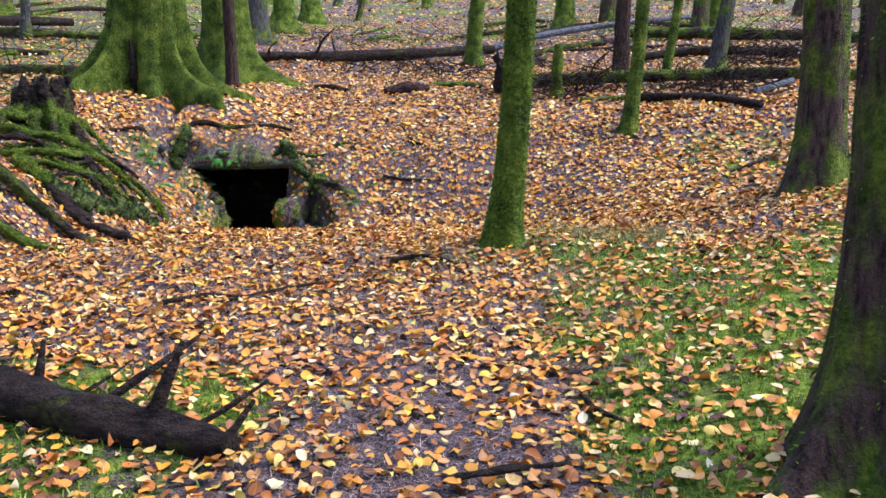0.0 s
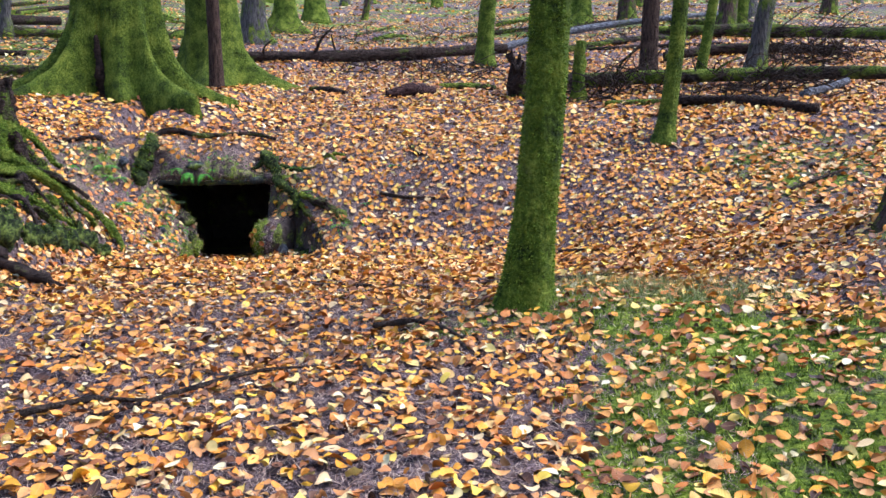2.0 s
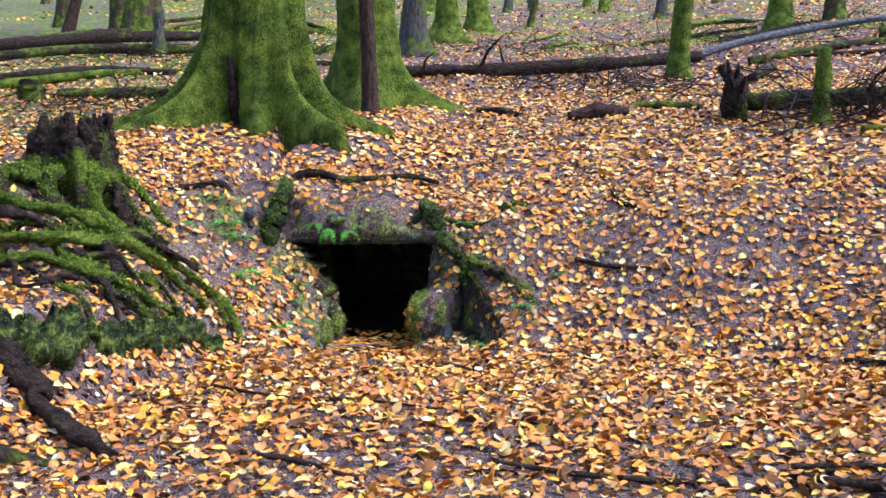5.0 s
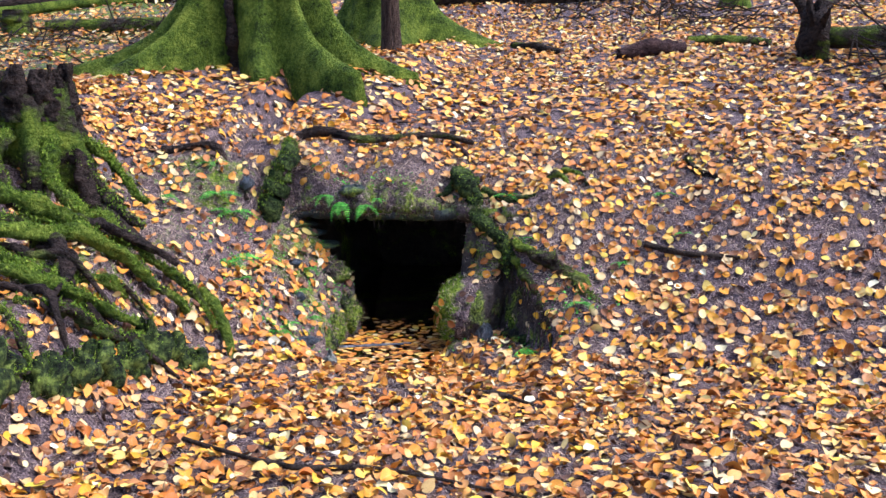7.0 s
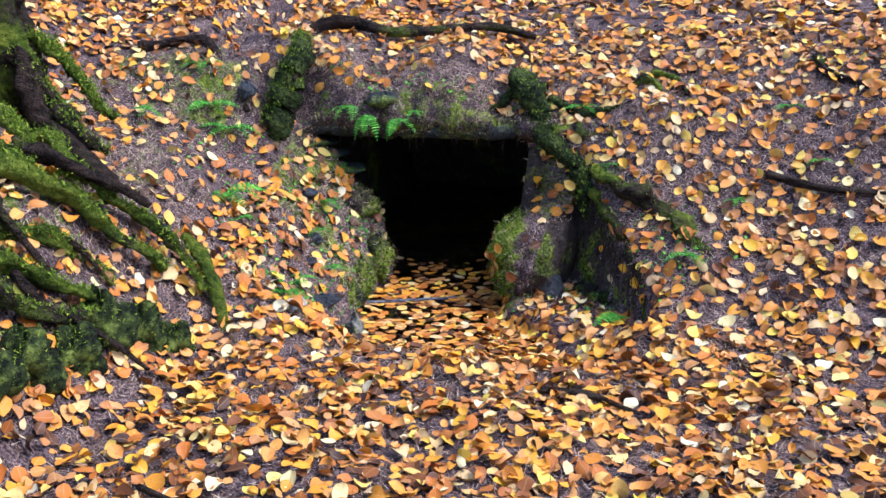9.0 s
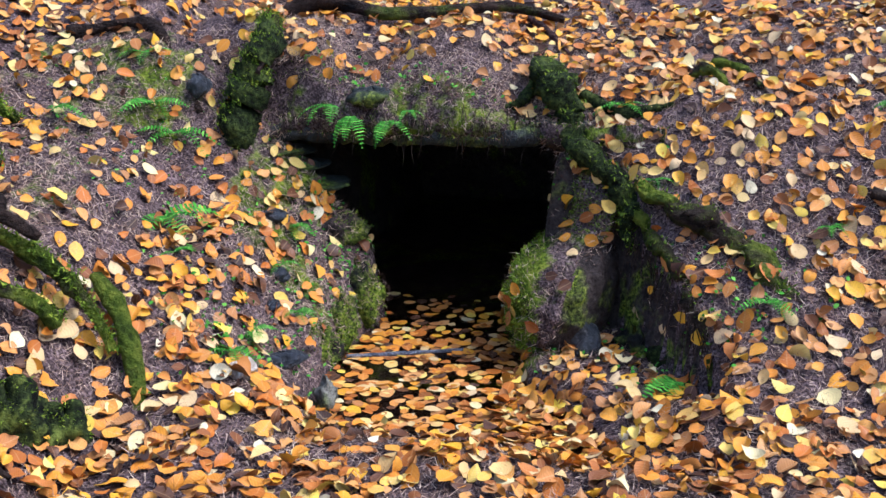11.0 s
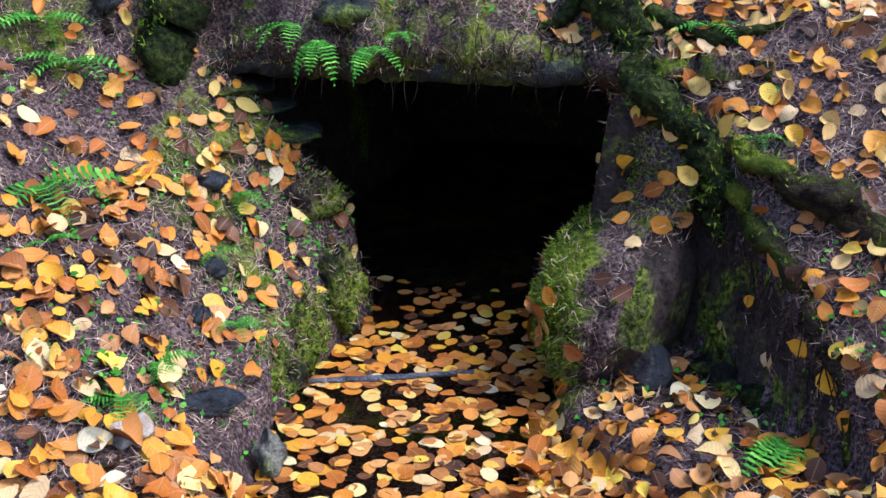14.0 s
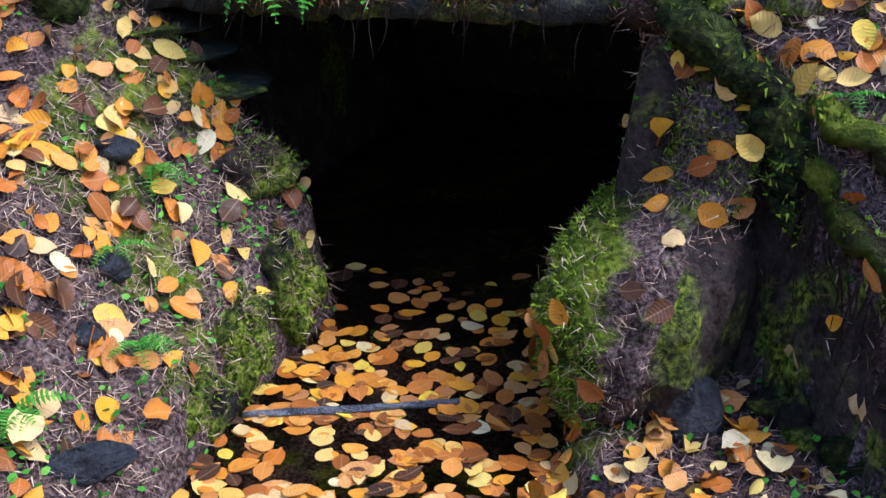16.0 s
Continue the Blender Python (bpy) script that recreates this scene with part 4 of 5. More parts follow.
# ---- the tunnel mouth ----
def stone(center, size, seed, mat, label, name="stone", rough=0.2, low=-1.0, turn=0.0):
    v, f = lump((0, 0, 0), size, seed, rough, 16, 22, low)
    ob = tagged(new(name, mesh_of(name, v, f, mat)), label, "stone")
    ob.matrix_basis = pose(*center, 0, 0, turn)
    return ob


def build_boulder():
    """The earth-covered boulder at the pool: a leaning front with an overhung foot, whose top runs up into the bank."""
    z = np.concatenate([np.linspace(-0.12, 0.5, 34), np.linspace(0.52, 0.86, 14)])
    left = np.interp(z, (-0.12, 0.04, 0.1, 0.25, 0.37, 0.43, 0.47, 0.53, 0.9), (-1.97, -2.01, -2.1, -2.14, -2.11, -2.06, -1.96, -1.92, -1.92))
    front = np.interp(z, (-0.12, 0.04, 0.09, 0.2, 0.34, 0.42, 0.47, 0.6, 0.75, 0.9), (12.02, 11.95, 11.8, 11.74, 11.79, 11.87, 12.0, 12.09, 12.2, 12.36))
    right = np.interp(z, (-0.12, 0.1, 0.45, 0.6, 0.9), (-1.8, -1.76, -1.7, -1.62, -1.6))
    rows = []
    for k in range(len(z)):
        l, f, r, h = left[k], front[k], right[k], z[k]
        plan = [(l + 0.12, f + 0.75), (l + 0.02, f + 0.4), (l, f + 0.2), (l + 0.05, f + 0.06), (l + 0.15, f), (0.5 * (l + r) + 0.06, f + 0.03), (r - 0.06, f + 0.08), (r, f + 0.2), (r + 0.05, f + 0.36), (r + 0.08, f + 0.7)]
        rows.append(curve_points([(x, y, h) for x, y in plan], 56))
    v = np.array(rows)
    x, y, h = v[..., 0].copy(), v[..., 1].copy(), v[..., 2].copy()
    rough = 0.036 * ripple(x * 1.3 + y, h * 1.2, 0.17, 3) + 0.018 * ripple(x + 0.7 * y, h, 0.07, 5) + np.random.default_rng(8).normal(0, 0.004, x.shape)
    v[..., 1] -= rough
    v[..., 0] -= 0.7 * rough * (x < -1.95)
    v[..., 2] += 0.015 * ripple(x, y, 0.11, 9)
    n, c = v.shape[:2]
    faces = grid_faces(n, c).tolist() + [list(range(c))[::-1], list(range((n - 1) * c, n * c))]
    back = [[i * c, (i + 1) * c, (i + 1) * c + c - 1, i * c + c - 1] for i in range(n - 1)]
    me = mesh_of("boulder", v.reshape(-1, 3), faces + back, GROUND)
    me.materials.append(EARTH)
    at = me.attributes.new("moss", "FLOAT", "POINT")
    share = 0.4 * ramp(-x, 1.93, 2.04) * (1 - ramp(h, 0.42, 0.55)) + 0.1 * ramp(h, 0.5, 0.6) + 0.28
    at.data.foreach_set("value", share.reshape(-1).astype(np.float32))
    # Low right faces get the darkened earth for the shade beside the root.
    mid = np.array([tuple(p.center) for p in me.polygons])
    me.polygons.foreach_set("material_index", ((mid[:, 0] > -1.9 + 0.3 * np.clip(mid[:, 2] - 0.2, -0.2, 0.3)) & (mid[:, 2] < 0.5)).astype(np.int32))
    return tagged(new("boulder", me), "mossy earth-covered boulder beside the leafy pool", "boulder")


BOULDER = build_boulder()
stone((-1.8, 11.86, 0.1), (0.07, 0.06, 0.1), 6, SLATE, "dark wet stone under the roots", "stone", 0.2)
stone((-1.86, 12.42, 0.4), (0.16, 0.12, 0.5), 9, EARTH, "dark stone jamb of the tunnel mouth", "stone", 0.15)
stone((-3.25, 12.33, 0.765), (0.14, 0.13, 0.018), 14, SLATE_MOSSY, "thin mossy slate slab under the lintel", "slate", 0.15)
stone((-3.19, 12.33, 0.70), (0.13, 0.12, 0.024), 15, SLATE_MOSSY, "thin mossy slate slab under the lintel", "slate", 0.15)
stone((-3.1, 12.35, 0.61), (0.14, 0.14, 0.03), 24, SLATE_MOSSY, "thin mossy slate slab under the lintel", "slate", 0.2)
stone((-2.86, 11.3, float(floor_z(-2.86, 11.3)) + 0.02), (0.03, 0.1, 0.035), 16, SLATE, "wet slate piece stuck in the bank", "slate", 0.2, -1, -55)
stone((-3.04, 11.72, float(floor_z(-3.04, 11.72)) + 0.015), (0.04, 0.035, 0.03), 25, SLATE, "small wet slate chip in the bank", "slate", 0.2)
stone((-3.16, 11.95, float(floor_z(-3.16, 11.95)) + 0.01), (0.06, 0.04, 0.03), 26, SLATE, "small wet slate chip in the bank", "slate", 0.2)
stone((-3.0, 11.56, float(floor_z(-3.0, 11.56)) + 0.012), (0.035, 0.03, 0.025), 27, SLATE, "small wet slate chip in the bank", "slate", 0.2)
stone((-2.81, 12.3, 1.02), (0.11, 0.07, 0.045), 18, SLATE_MOSSY, "grey stone stuck in the earth above the mouth", "slate", 0.2)
stone((-3.56, 12.12, 1.08), (0.05, 0.05, 0.05), 19, SLATE, "small grey stone in the bank", "slate", 0.2)
stone((-2.88, 11.02, float(floor_z(-2.88, 11.02)) + 0.025), (0.042, 0.04, 0.032), 20, PALE_FUNGUS, "pale crumpled fungus on the leaf litter", "fungus", 0.35)
stone((-2.69, 11.3, 0.04), (0.035, 0.05, 0.06), 22, LICHEN, "pale lichen-covered stone at the bank's foot", "stone", 0.3)

WALL_STONES = [stone(at, size, 70 + i, mat, "dark damp stone set in the pool's bank", "stone", 0.3, -1, 25 * i)
               for i, (at, size, mat) in enumerate([((-2.86, 11.66, 0.06), (0.08, 0.12, 0.09), STONE), ((-2.84, 11.9, 0.1), (0.07, 0.13, 0.11), STONE), ((-2.83, 12.12, 0.14), (0.075, 0.12, 0.15), STONE),
                                                    ((-2.95, 12.22, 0.42), (0.09, 0.09, 0.08), EARTH), ((-2.9, 11.5, 0.06), (0.03, 0.08, 0.04), SLATE), ((-1.6, 11.92, 0.1), (0.09, 0.06, 0.06), STONE), ((-1.48, 11.8, 0.1), (0.06, 0.05, 0.05), DEEP_MOSS)])]


def root(points, radii, mat, label, seed=0, n=26, sides=10, name="tree_root", flat=0.85, rough=0.1):
    """A root: points are (x, y, height over the ground)."""
    p = [(x, y, float(floor_z(x, y)) + dz) for x, y, dz in points]
    v, f = tube(p, radii, sides, n, rough, seed, flat)
    o = np.array(p[0])
    ob = tagged(new(name, mesh_of(name, v - o, f, mat)), label, "root", "roots on the bank")
    ob.location = o
    return ob, v


def root_at(points, radii, mat, label, seed=0, n=26, sides=10, name="tree_root", flat=0.9, rough=0.1):
    """The same with true heights."""
    mid = curve_points(points, 2 * len(points) - 1)
    mid[1:-1] += np.random.default_rng(seed + 500).normal(0, 0.014, (len(mid) - 2, 3))
    v, f = tube(mid, radii, sides, n, rough, seed, flat)
    o = np.array(points[0])
    ob = tagged(new(name, mesh_of(name, v - o, f, mat)), label, "root", "roots on the bank")
    ob.location = o
    return ob, v


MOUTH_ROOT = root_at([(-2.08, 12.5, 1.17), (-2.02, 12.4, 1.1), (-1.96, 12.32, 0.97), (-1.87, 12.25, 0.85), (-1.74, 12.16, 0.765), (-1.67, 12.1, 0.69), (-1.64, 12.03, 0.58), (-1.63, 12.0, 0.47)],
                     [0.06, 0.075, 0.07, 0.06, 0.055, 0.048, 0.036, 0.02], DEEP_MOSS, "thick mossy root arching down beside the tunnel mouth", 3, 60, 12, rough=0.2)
EDGE_ROOT = root_at([(-1.64, 12.06, 0.62), (-1.57, 11.98, 0.555), (-1.483, 11.84, 0.49), (-1.42, 11.76, 0.41), (-1.37, 11.69, 0.33), (-1.325, 11.6, 0.23), (-1.29, 11.53, 0.1)],
                    [0.026, 0.03, 0.032, 0.03, 0.03, 0.028, 0.022], LOG_MOSSY, "mossy root along the edge of the dark hollow", 8, 50, 11, rough=0.14)
SIDE_ROOT = root_at([(-1.62, 12.1, 0.72), (-1.566, 12.02, 0.70), (-1.44, 11.97, 0.655), (-1.31, 11.92, 0.6), (-1.174, 11.84, 0.5), (-1.05, 11.74, 0.41), (-0.94, 11.62, 0.3)],
                    [0.026, 0.034, 0.042, 0.048, 0.046, 0.04, 0.03], LOG_MOSSY, "dark mossy root running down the bank", 5, 50, 12, rough=0.16)
root_at([(-1.98, 12.42, 0.92), (-1.97, 12.4, 0.8), (-1.94, 12.37, 0.7), (-1.9, 12.33, 0.6)], [0.022, 0.024, 0.024, 0.02], LOG_DARK, "bare root hanging at the tunnel's corner", 9, 24, 9, rough=0.14)
root([(-1.45, 12.62, 0.0), (-1.4, 12.6, 0.05), (-1.33, 12.57, 0.05), (-1.27, 12.5, -0.01)], [0.022, 0.025, 0.024, 0.018], LOG_MOSSY, "short mossy root loop in the slope", 64, 20, 9, rough=0.2)
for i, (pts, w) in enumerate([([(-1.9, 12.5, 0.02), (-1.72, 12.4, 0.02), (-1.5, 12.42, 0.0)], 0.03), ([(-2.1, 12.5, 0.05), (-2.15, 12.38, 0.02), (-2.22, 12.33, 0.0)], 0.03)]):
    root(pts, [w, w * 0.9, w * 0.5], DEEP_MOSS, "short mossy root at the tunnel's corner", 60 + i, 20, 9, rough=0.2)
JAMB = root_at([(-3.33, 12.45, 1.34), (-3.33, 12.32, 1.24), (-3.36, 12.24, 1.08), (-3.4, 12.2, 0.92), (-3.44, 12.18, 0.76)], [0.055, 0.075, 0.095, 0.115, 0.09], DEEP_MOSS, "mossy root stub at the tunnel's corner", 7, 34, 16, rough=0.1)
root_at([(-3.3, 12.4, 1.36), (-3.29, 12.28, 1.25), (-3.3, 12.18, 1.13)], [0.03, 0.03, 0.012], LOG_DARK, "bare dark root over the mossy stub", 10, 20, 9, rough=0.14)



def rootlets(spots, seed, label):
    """Hair-thin roots that hang from the earth, each a bent tube, in one mesh."""
    rng = np.random.default_rng(seed)
    parts = []
    for i, (x, y, z, length) in enumerate(spots):
        o = np.array([x, y, z])
        d = np.array([rng.normal(0, 0.25), rng.normal(-0.05, 0.1), -1.0]) * length
        parts.append(tube([o, o + d * 0.5 + rng.normal(0, 0.012, 3), o + d], [0.0022, 0.0016, 0.0008], 4, 6, 0.05, i))
    v, f = join(parts)
    tagged(new("rootlets", mesh_of("rootlets", v, f, TWIG)), label, "rootlets", kind="stuff")


hang = np.random.default_rng(44)
rootlets([(float(hang.uniform(-3.05, -2.05)), 12.23 + float(hang.normal(0, 0.02)), float(hang.uniform(0.86, 1.02)), float(hang.uniform(0.05, 0.16))) for _ in range(70)], 45, "thin dry rootlets hanging over the lintel")
rootlets([(float(u) - 1.66, 12.03 - 1.4 * float(u), 0.58 - 0.9 * float(u), float(hang.uniform(0.08, 0.25))) for u in hang.uniform(0, 0.33, 40)], 46, "thin dark rootlets hanging in the hollow")

# ---- stump and root mass on the left bank ----
def left_stump(x, y):
    z = float(floor_z(x, y))
    base = thing("tree_stump", (x, y, z), "rotten dark stump with a mossy foot and ragged top", "stump")
    v, f, _ = trunk_shape(0.27, 0.42, (0.0, 0), 0.1, 0.3, ((-150, 0.3, 10), (-112, 0.2, 8), (-80, -0.08, 8), (-55, 0.2, 8), (-30, -0.08, 8), (-8, 0.14, 9), (160, 0.3, 14)), 61, 48, 30, 0.35)
    rng = np.random.default_rng(3)
    v[-5:, :, 2] += rng.normal(0, 0.035, (5, 48)) + 0.06 * np.sin(np.arange(48) * 0.55)[None]
    v[-1, :, :2] *= 0.55
    v[-1, :, 2] -= 0.14
    trunk = piece("trunk", v.reshape(-1, 3), f, LOG_MOSSY, base)
    for i in range(30):
        a, r = rng.uniform(0, 6.28), rng.uniform(0.22, 0.28)
        c, d = math.cos(a), math.sin(a)
        v, f = tube([(r * c, r * d, 0.2), (1.02 * r * c, 1.02 * r * d, 0.36), (r * c, r * d, 0.44 + rng.uniform(0.0, 0.12))], [0.06, 0.055, 0.022], 7, 9, 0.3, i)
        piece("splinter", v, f, LOG_DARK, base)
    return base, trunk


STUMP, STUMP_TRUNK = left_stump(-4.68, 11.3)
TUFTED = []
for i, (p, r) in enumerate([([(-4.45, 11.12, 1.5), (-4.36, 10.98, 1.36), (-4.28, 10.9, 1.2), (-4.15, 10.85, 1.08), (-4.0, 10.8, 0.98)], 0.05), ([(-4.68, 11.02, 1.5), (-4.64, 10.85, 1.4), (-4.55, 10.7, 1.27), (-4.4, 10.6, 1.15), (-4.2, 10.6, 1.05)], 0.055),
                            ([(-4.4, 11.25, 1.42), (-4.27, 11.2, 1.26), (-4.14, 11.2, 1.12), (-4.0, 11.15, 1.0), (-3.85, 11.15, 0.9)], 0.045), ([(-4.42, 11.4, 1.45), (-4.25, 11.45, 1.32), (-4.1, 11.42, 1.16), (-3.95, 11.4, 1.02)], 0.035),
                            ([(-4.85, 11.05, 1.52), (-4.9, 10.85, 1.46), (-4.92, 10.6, 1.38), (-4.88, 10.4, 1.3)], 0.06)]):
    TUFTED.append(root_at(p, [r, r, 0.8 * r, 0.5 * r], (ROOT_BARK, LOG_MOSSY, LOG_DARK)[i % 3], ("mossy", "half-mossy", "bare dark")[i % 3] + " root running down from the rotten stump", 110 + i, 60, 14, rough=0.2))
MOSSY_STONES = []
ROOT_LABEL = "thick moss-covered root crawling down the bank"
ROOTS = [([(-5.0, 10.2, 1.34), (-4.75, 10.25, 1.31), (-4.5, 10.25, 1.27), (-4.2, 10.28, 1.2), (-3.95, 10.32, 1.1), (-3.75, 10.45, 0.98)], [0.085, 0.085, 0.08, 0.075, 0.06, 0.04]),
         ([(-4.7, 9.85, 1.08), (-4.4, 9.95, 1.04), (-4.05, 10.1, 1.03), (-3.75, 10.3, 0.99), (-3.6, 10.48, 0.84), (-3.47, 10.6, 0.66), (-3.36, 10.72, 0.48)], [0.06, 0.075, 0.075, 0.065, 0.055, 0.05, 0.035]),
         ([(-4.65, 10.15, 1.12), (-4.4, 10.2, 1.11), (-4.1, 10.25, 1.09), (-3.9, 10.35, 1.02)], [0.04, 0.05, 0.045, 0.03]),
         ([(-4.4, 9.75, 0.94), (-4.1, 9.85, 0.92), (-3.85, 9.9, 0.85), (-3.6, 9.95, 0.76), (-3.46, 10.1, 0.62), (-3.38, 10.3, 0.47)], [0.05, 0.06, 0.06, 0.055, 0.05, 0.03]),
         ([(-4.1, 11.0, 1.0), (-3.85, 10.8, 0.97), (-3.66, 10.7, 0.86), (-3.52, 10.8, 0.7), (-3.36, 10.86, 0.52), (-3.24, 10.82, 0.36)], [0.05, 0.055, 0.05, 0.05, 0.04, 0.025]),
         ([(-3.75, 9.7, 0.76), (-3.58, 9.8, 0.7), (-3.46, 9.86, 0.6), (-3.38, 10.05, 0.5), (-3.33, 10.25, 0.4)], [0.04, 0.05, 0.05, 0.045, 0.03]),
         ([(-4.3, 10.3, 0.98), (-4.0, 10.0, 0.92), (-3.75, 10.0, 0.85), (-3.6, 10.2, 0.76), (-3.5, 10.36, 0.62), (-3.44, 10.5, 0.46)], [0.045, 0.05, 0.05, 0.05, 0.04, 0.025]),
         ([(-4.95, 10.7, 1.42), (-4.8, 10.8, 1.42), (-4.7, 11.0, 1.4), (-4.62, 11.2, 1.42)], [0.07, 0.08, 0.08, 0.09])]
for i, (p, r) in enumerate(ROOTS):
    TUFTED.append(root_at(p, [w * 0.62 for w in r], ROOT_BARK if i % 3 != 2 else LOG_MOSSY, ROOT_LABEL, 20 + i, 60, 14, rough=0.2))
for i, (p, r) in enumerate([([(-4.42, 11.25, 1.46), (-4.3, 11.2, 1.32), (-4.22, 11.15, 1.15), (-4.05, 11.1, 1.0), (-3.85, 11.0, 0.88), (-3.7, 10.9, 0.74)], 0.045), ([(-5.0, 9.95, 1.24), (-4.75, 10.0, 1.22), (-4.5, 10.1, 1.2), (-4.25, 10.15, 1.13)], 0.04),
                            ([(-4.0, 10.7, 1.03), (-3.8, 10.6, 1.0), (-3.6, 10.65, 0.9), (-3.45, 10.8, 0.74)], 0.03)]):
    root_at(p, [r * 0.8, r, r, r * 0.6], LOG_DARK, "bare dark root crossing the mossy ones", 80 + i, 40, 10, rough=0.16)
rng = np.random.default_rng(17)
for i in range(12):
    x, y = -4.5 + 0.8 * rng.uniform(0, 1), rng.uniform(9.3, 11.0)
    p, a = [(x, y, 0.05)], rng.uniform(-0.5, 0.9)
    for k in range(4):
        step_len = rng.uniform(0.12, 0.26)
        a += rng.normal(0, 0.35)
        x, y = x + step_len * math.cos(a), y + step_len * math.sin(a) * (1 if y < 10.6 else -0.3)
        p.append((x, y, rng.uniform(0.0, 0.12)))
    w = rng.uniform(0.018, 0.045)
    v = root(p, [w, w, w * 0.8, w * 0.4], (LOG_MOSSY, LOG_DARK, LOG_DARK)[i % 3], ("thin mossy root", "thin dark wet root", "thin bare dark root")[i % 3] + " crossing the root mass", 130 + i, 30, 8, rough=0.18)
    if i % 3 < 1:
        TUFTED.append(v)
TUFTED.append(root_at([(-3.75, 8.35, 1.0), (-3.6, 8.4, 0.86), (-3.5, 8.42, 0.76)], [0.07, 0.075, 0.07], BARK_GREEN, "mossy upper end of a root at the bank's foot", 36, 60, 14))
root_at([(-3.56, 8.42, 0.8), (-3.44, 8.42, 0.69), (-3.34, 8.39, 0.58), (-3.2, 8.36, 0.46), (-3.02, 8.22, 0.41), (-2.85, 8.08, 0.38), (-2.7, 8.0, 0.34), (-2.52, 7.98, 0.26)], [0.06, 0.065, 0.065, 0.06, 0.055, 0.05, 0.04, 0.025], LOG_DARK, "bare dark root reaching into the leaves", 31, 50, 12)
root([(-3.6, 7.6, 0.2), (-3.25, 7.8, 0.08), (-3.0, 7.75, 0.05), (-2.8, 7.85, 0.0)], [0.07, 0.055, 0.045, 0.03], LOG_MOSSY, "mossy root reaching into the leaves", 32)
root([(-3.4, 6.9, 0.15), (-3.1, 7.05, 0.06), (-2.8, 7.0, 0.0)], [0.06, 0.05, 0.03], BARK_GREEN, "mossy root reaching into the leaves", 33)
root([(-3.4, 11.0, 0.1), (-3.3, 10.95, 0.1), (-3.22, 10.88, 0.08), (-3.15, 10.8, 0.04), (-3.1, 10.72, -0.02)], [0.028, 0.034, 0.034, 0.028, 0.018], ROOT_BARK, "knee of a mossy root at the bank's foot", 34)
for i, (x, y, s) in enumerate([(-3.46, 8.7, 0.13), (-3.42, 8.92, 0.15), (-3.5, 9.2, 0.12), (-3.4, 9.4, 0.11), (-3.37, 9.58, 0.09), (-3.37, 9.78, 0.11), (-3.32, 9.98, 0.09), (-3.34, 10.2, 0.11), (-3.3, 10.38, 0.1), (-3.21, 10.5, 0.075), (-3.5, 8.45, 0.13)]):
    MOSSY_STONES.append(stone((x, y, float(floor_z(x, y)) + s * (0.15 + 0.2 * (i % 3 == 1))), (s * 0.85, s * 0.9, s), 40 + i, STONE_MOSS, "rounded stone under dark green moss at the bank's foot", "mossy_stone", 0.36))


def tufts_on(parent, verts, share, count, seed, label, size=(0.010, 0.026), sides=0):
    """Moss blades on the upper side of a built shape."""
    rng = np.random.default_rng(seed)
    ring = verts.reshape(-1, sides, 3) if sides else verts[None]
    verts = ring[ring[:, :, 2] > ring[:, :, 2].mean(1, keepdims=True) + 0.25 * ring[:, :, 2].std(1, keepdims=True)]
    pts = verts[rng.integers(0, len(verts), count)] + rng.normal(0, 0.010, (count, 3))
    up = np.tile([[0.0, -0.3, 1.0]], (count, 1))
    me = blade_mesh("moss_cover", pts - np.array(parent.location), up, rng.uniform(*size, count), rng.uniform(0.002, 0.005, count), np.full(count, 0.8), rng, BARK_TUFT)
    part = new("moss_cover", me)
    part.parent = parent
    tagged(part, label, kind="stuff")


for i, (ob, v) in enumerate(TUFTED):
    tufts_on(ob, v, 1, min(1100, 2 * len(v)), 70 + i, "shaggy green moss on the roots", sides=14 if len(v) == 840 else 8 if len(v) == 240 else 0)
tufts_on(MOUTH_ROOT[0], MOUTH_ROOT[1], 1, 500, 90, "green moss on the root by the mouth", sides=12)
tufts_on(SIDE_ROOT[0], SIDE_ROOT[1], 1, 500, 93, "green moss on the root", (0.008, 0.02), 12)
tufts_on(EDGE_ROOT[0], EDGE_ROOT[1], 1, 400, 94, "green moss on the root", (0.006, 0.016), 11)
tufts_on(JAMB[0], JAMB[1], 1, 1600, 91, "green moss on the root stub", (0.008, 0.022), 16)


# ---- ferns and small plants ----
def frond(length, wide, rng, arch):
    """Verts and faces of one fern frond along +y from the origin: a rib with paired leaflets."""
    n = 13
    s = np.linspace(0, 1, n)
    y, z = s * length * math.cos(arch * 0.4), length * (0.5 * s - arch * s * s)
    verts, faces = [], []
    rib, rf = tube(np.stack([s[::3] * 0, y[::3], z[::3]], -1), [0.0018, 0.0012, 0.0006], 4, 8, 0, 1)
    verts.append(rib)
    faces += rf
    k = len(rib)
    for i in range(1, n):
        w = wide * math.sin(math.pi * (0.12 + 0.86 * s[i])) ** 0.8
        for side in (-1, 1):
            b, t = 0.5 * length / n, w * rng.uniform(0.85, 1.1)
            d = rng.normal(0, 0.1) * w
            q = np.array([(0, y[i] - b * 0.6, z[i]), (side * t * 0.5, y[i] - b * 0.55, z[i] + 0.1 * w), (side * t, y[i] + b * 0.8, z[i] - 0.1 * w + d), (side * t * 0.5, y[i] + b * 0.9, z[i] + 0.1 * w), (0, y[i] + b * 0.6, z[i])])
            verts.append(q)
            faces += [[k, k + 1, k + 3, k + 4], [k + 1, k + 2, k + 3]]
            k += 5
    return np.vstack(verts), faces


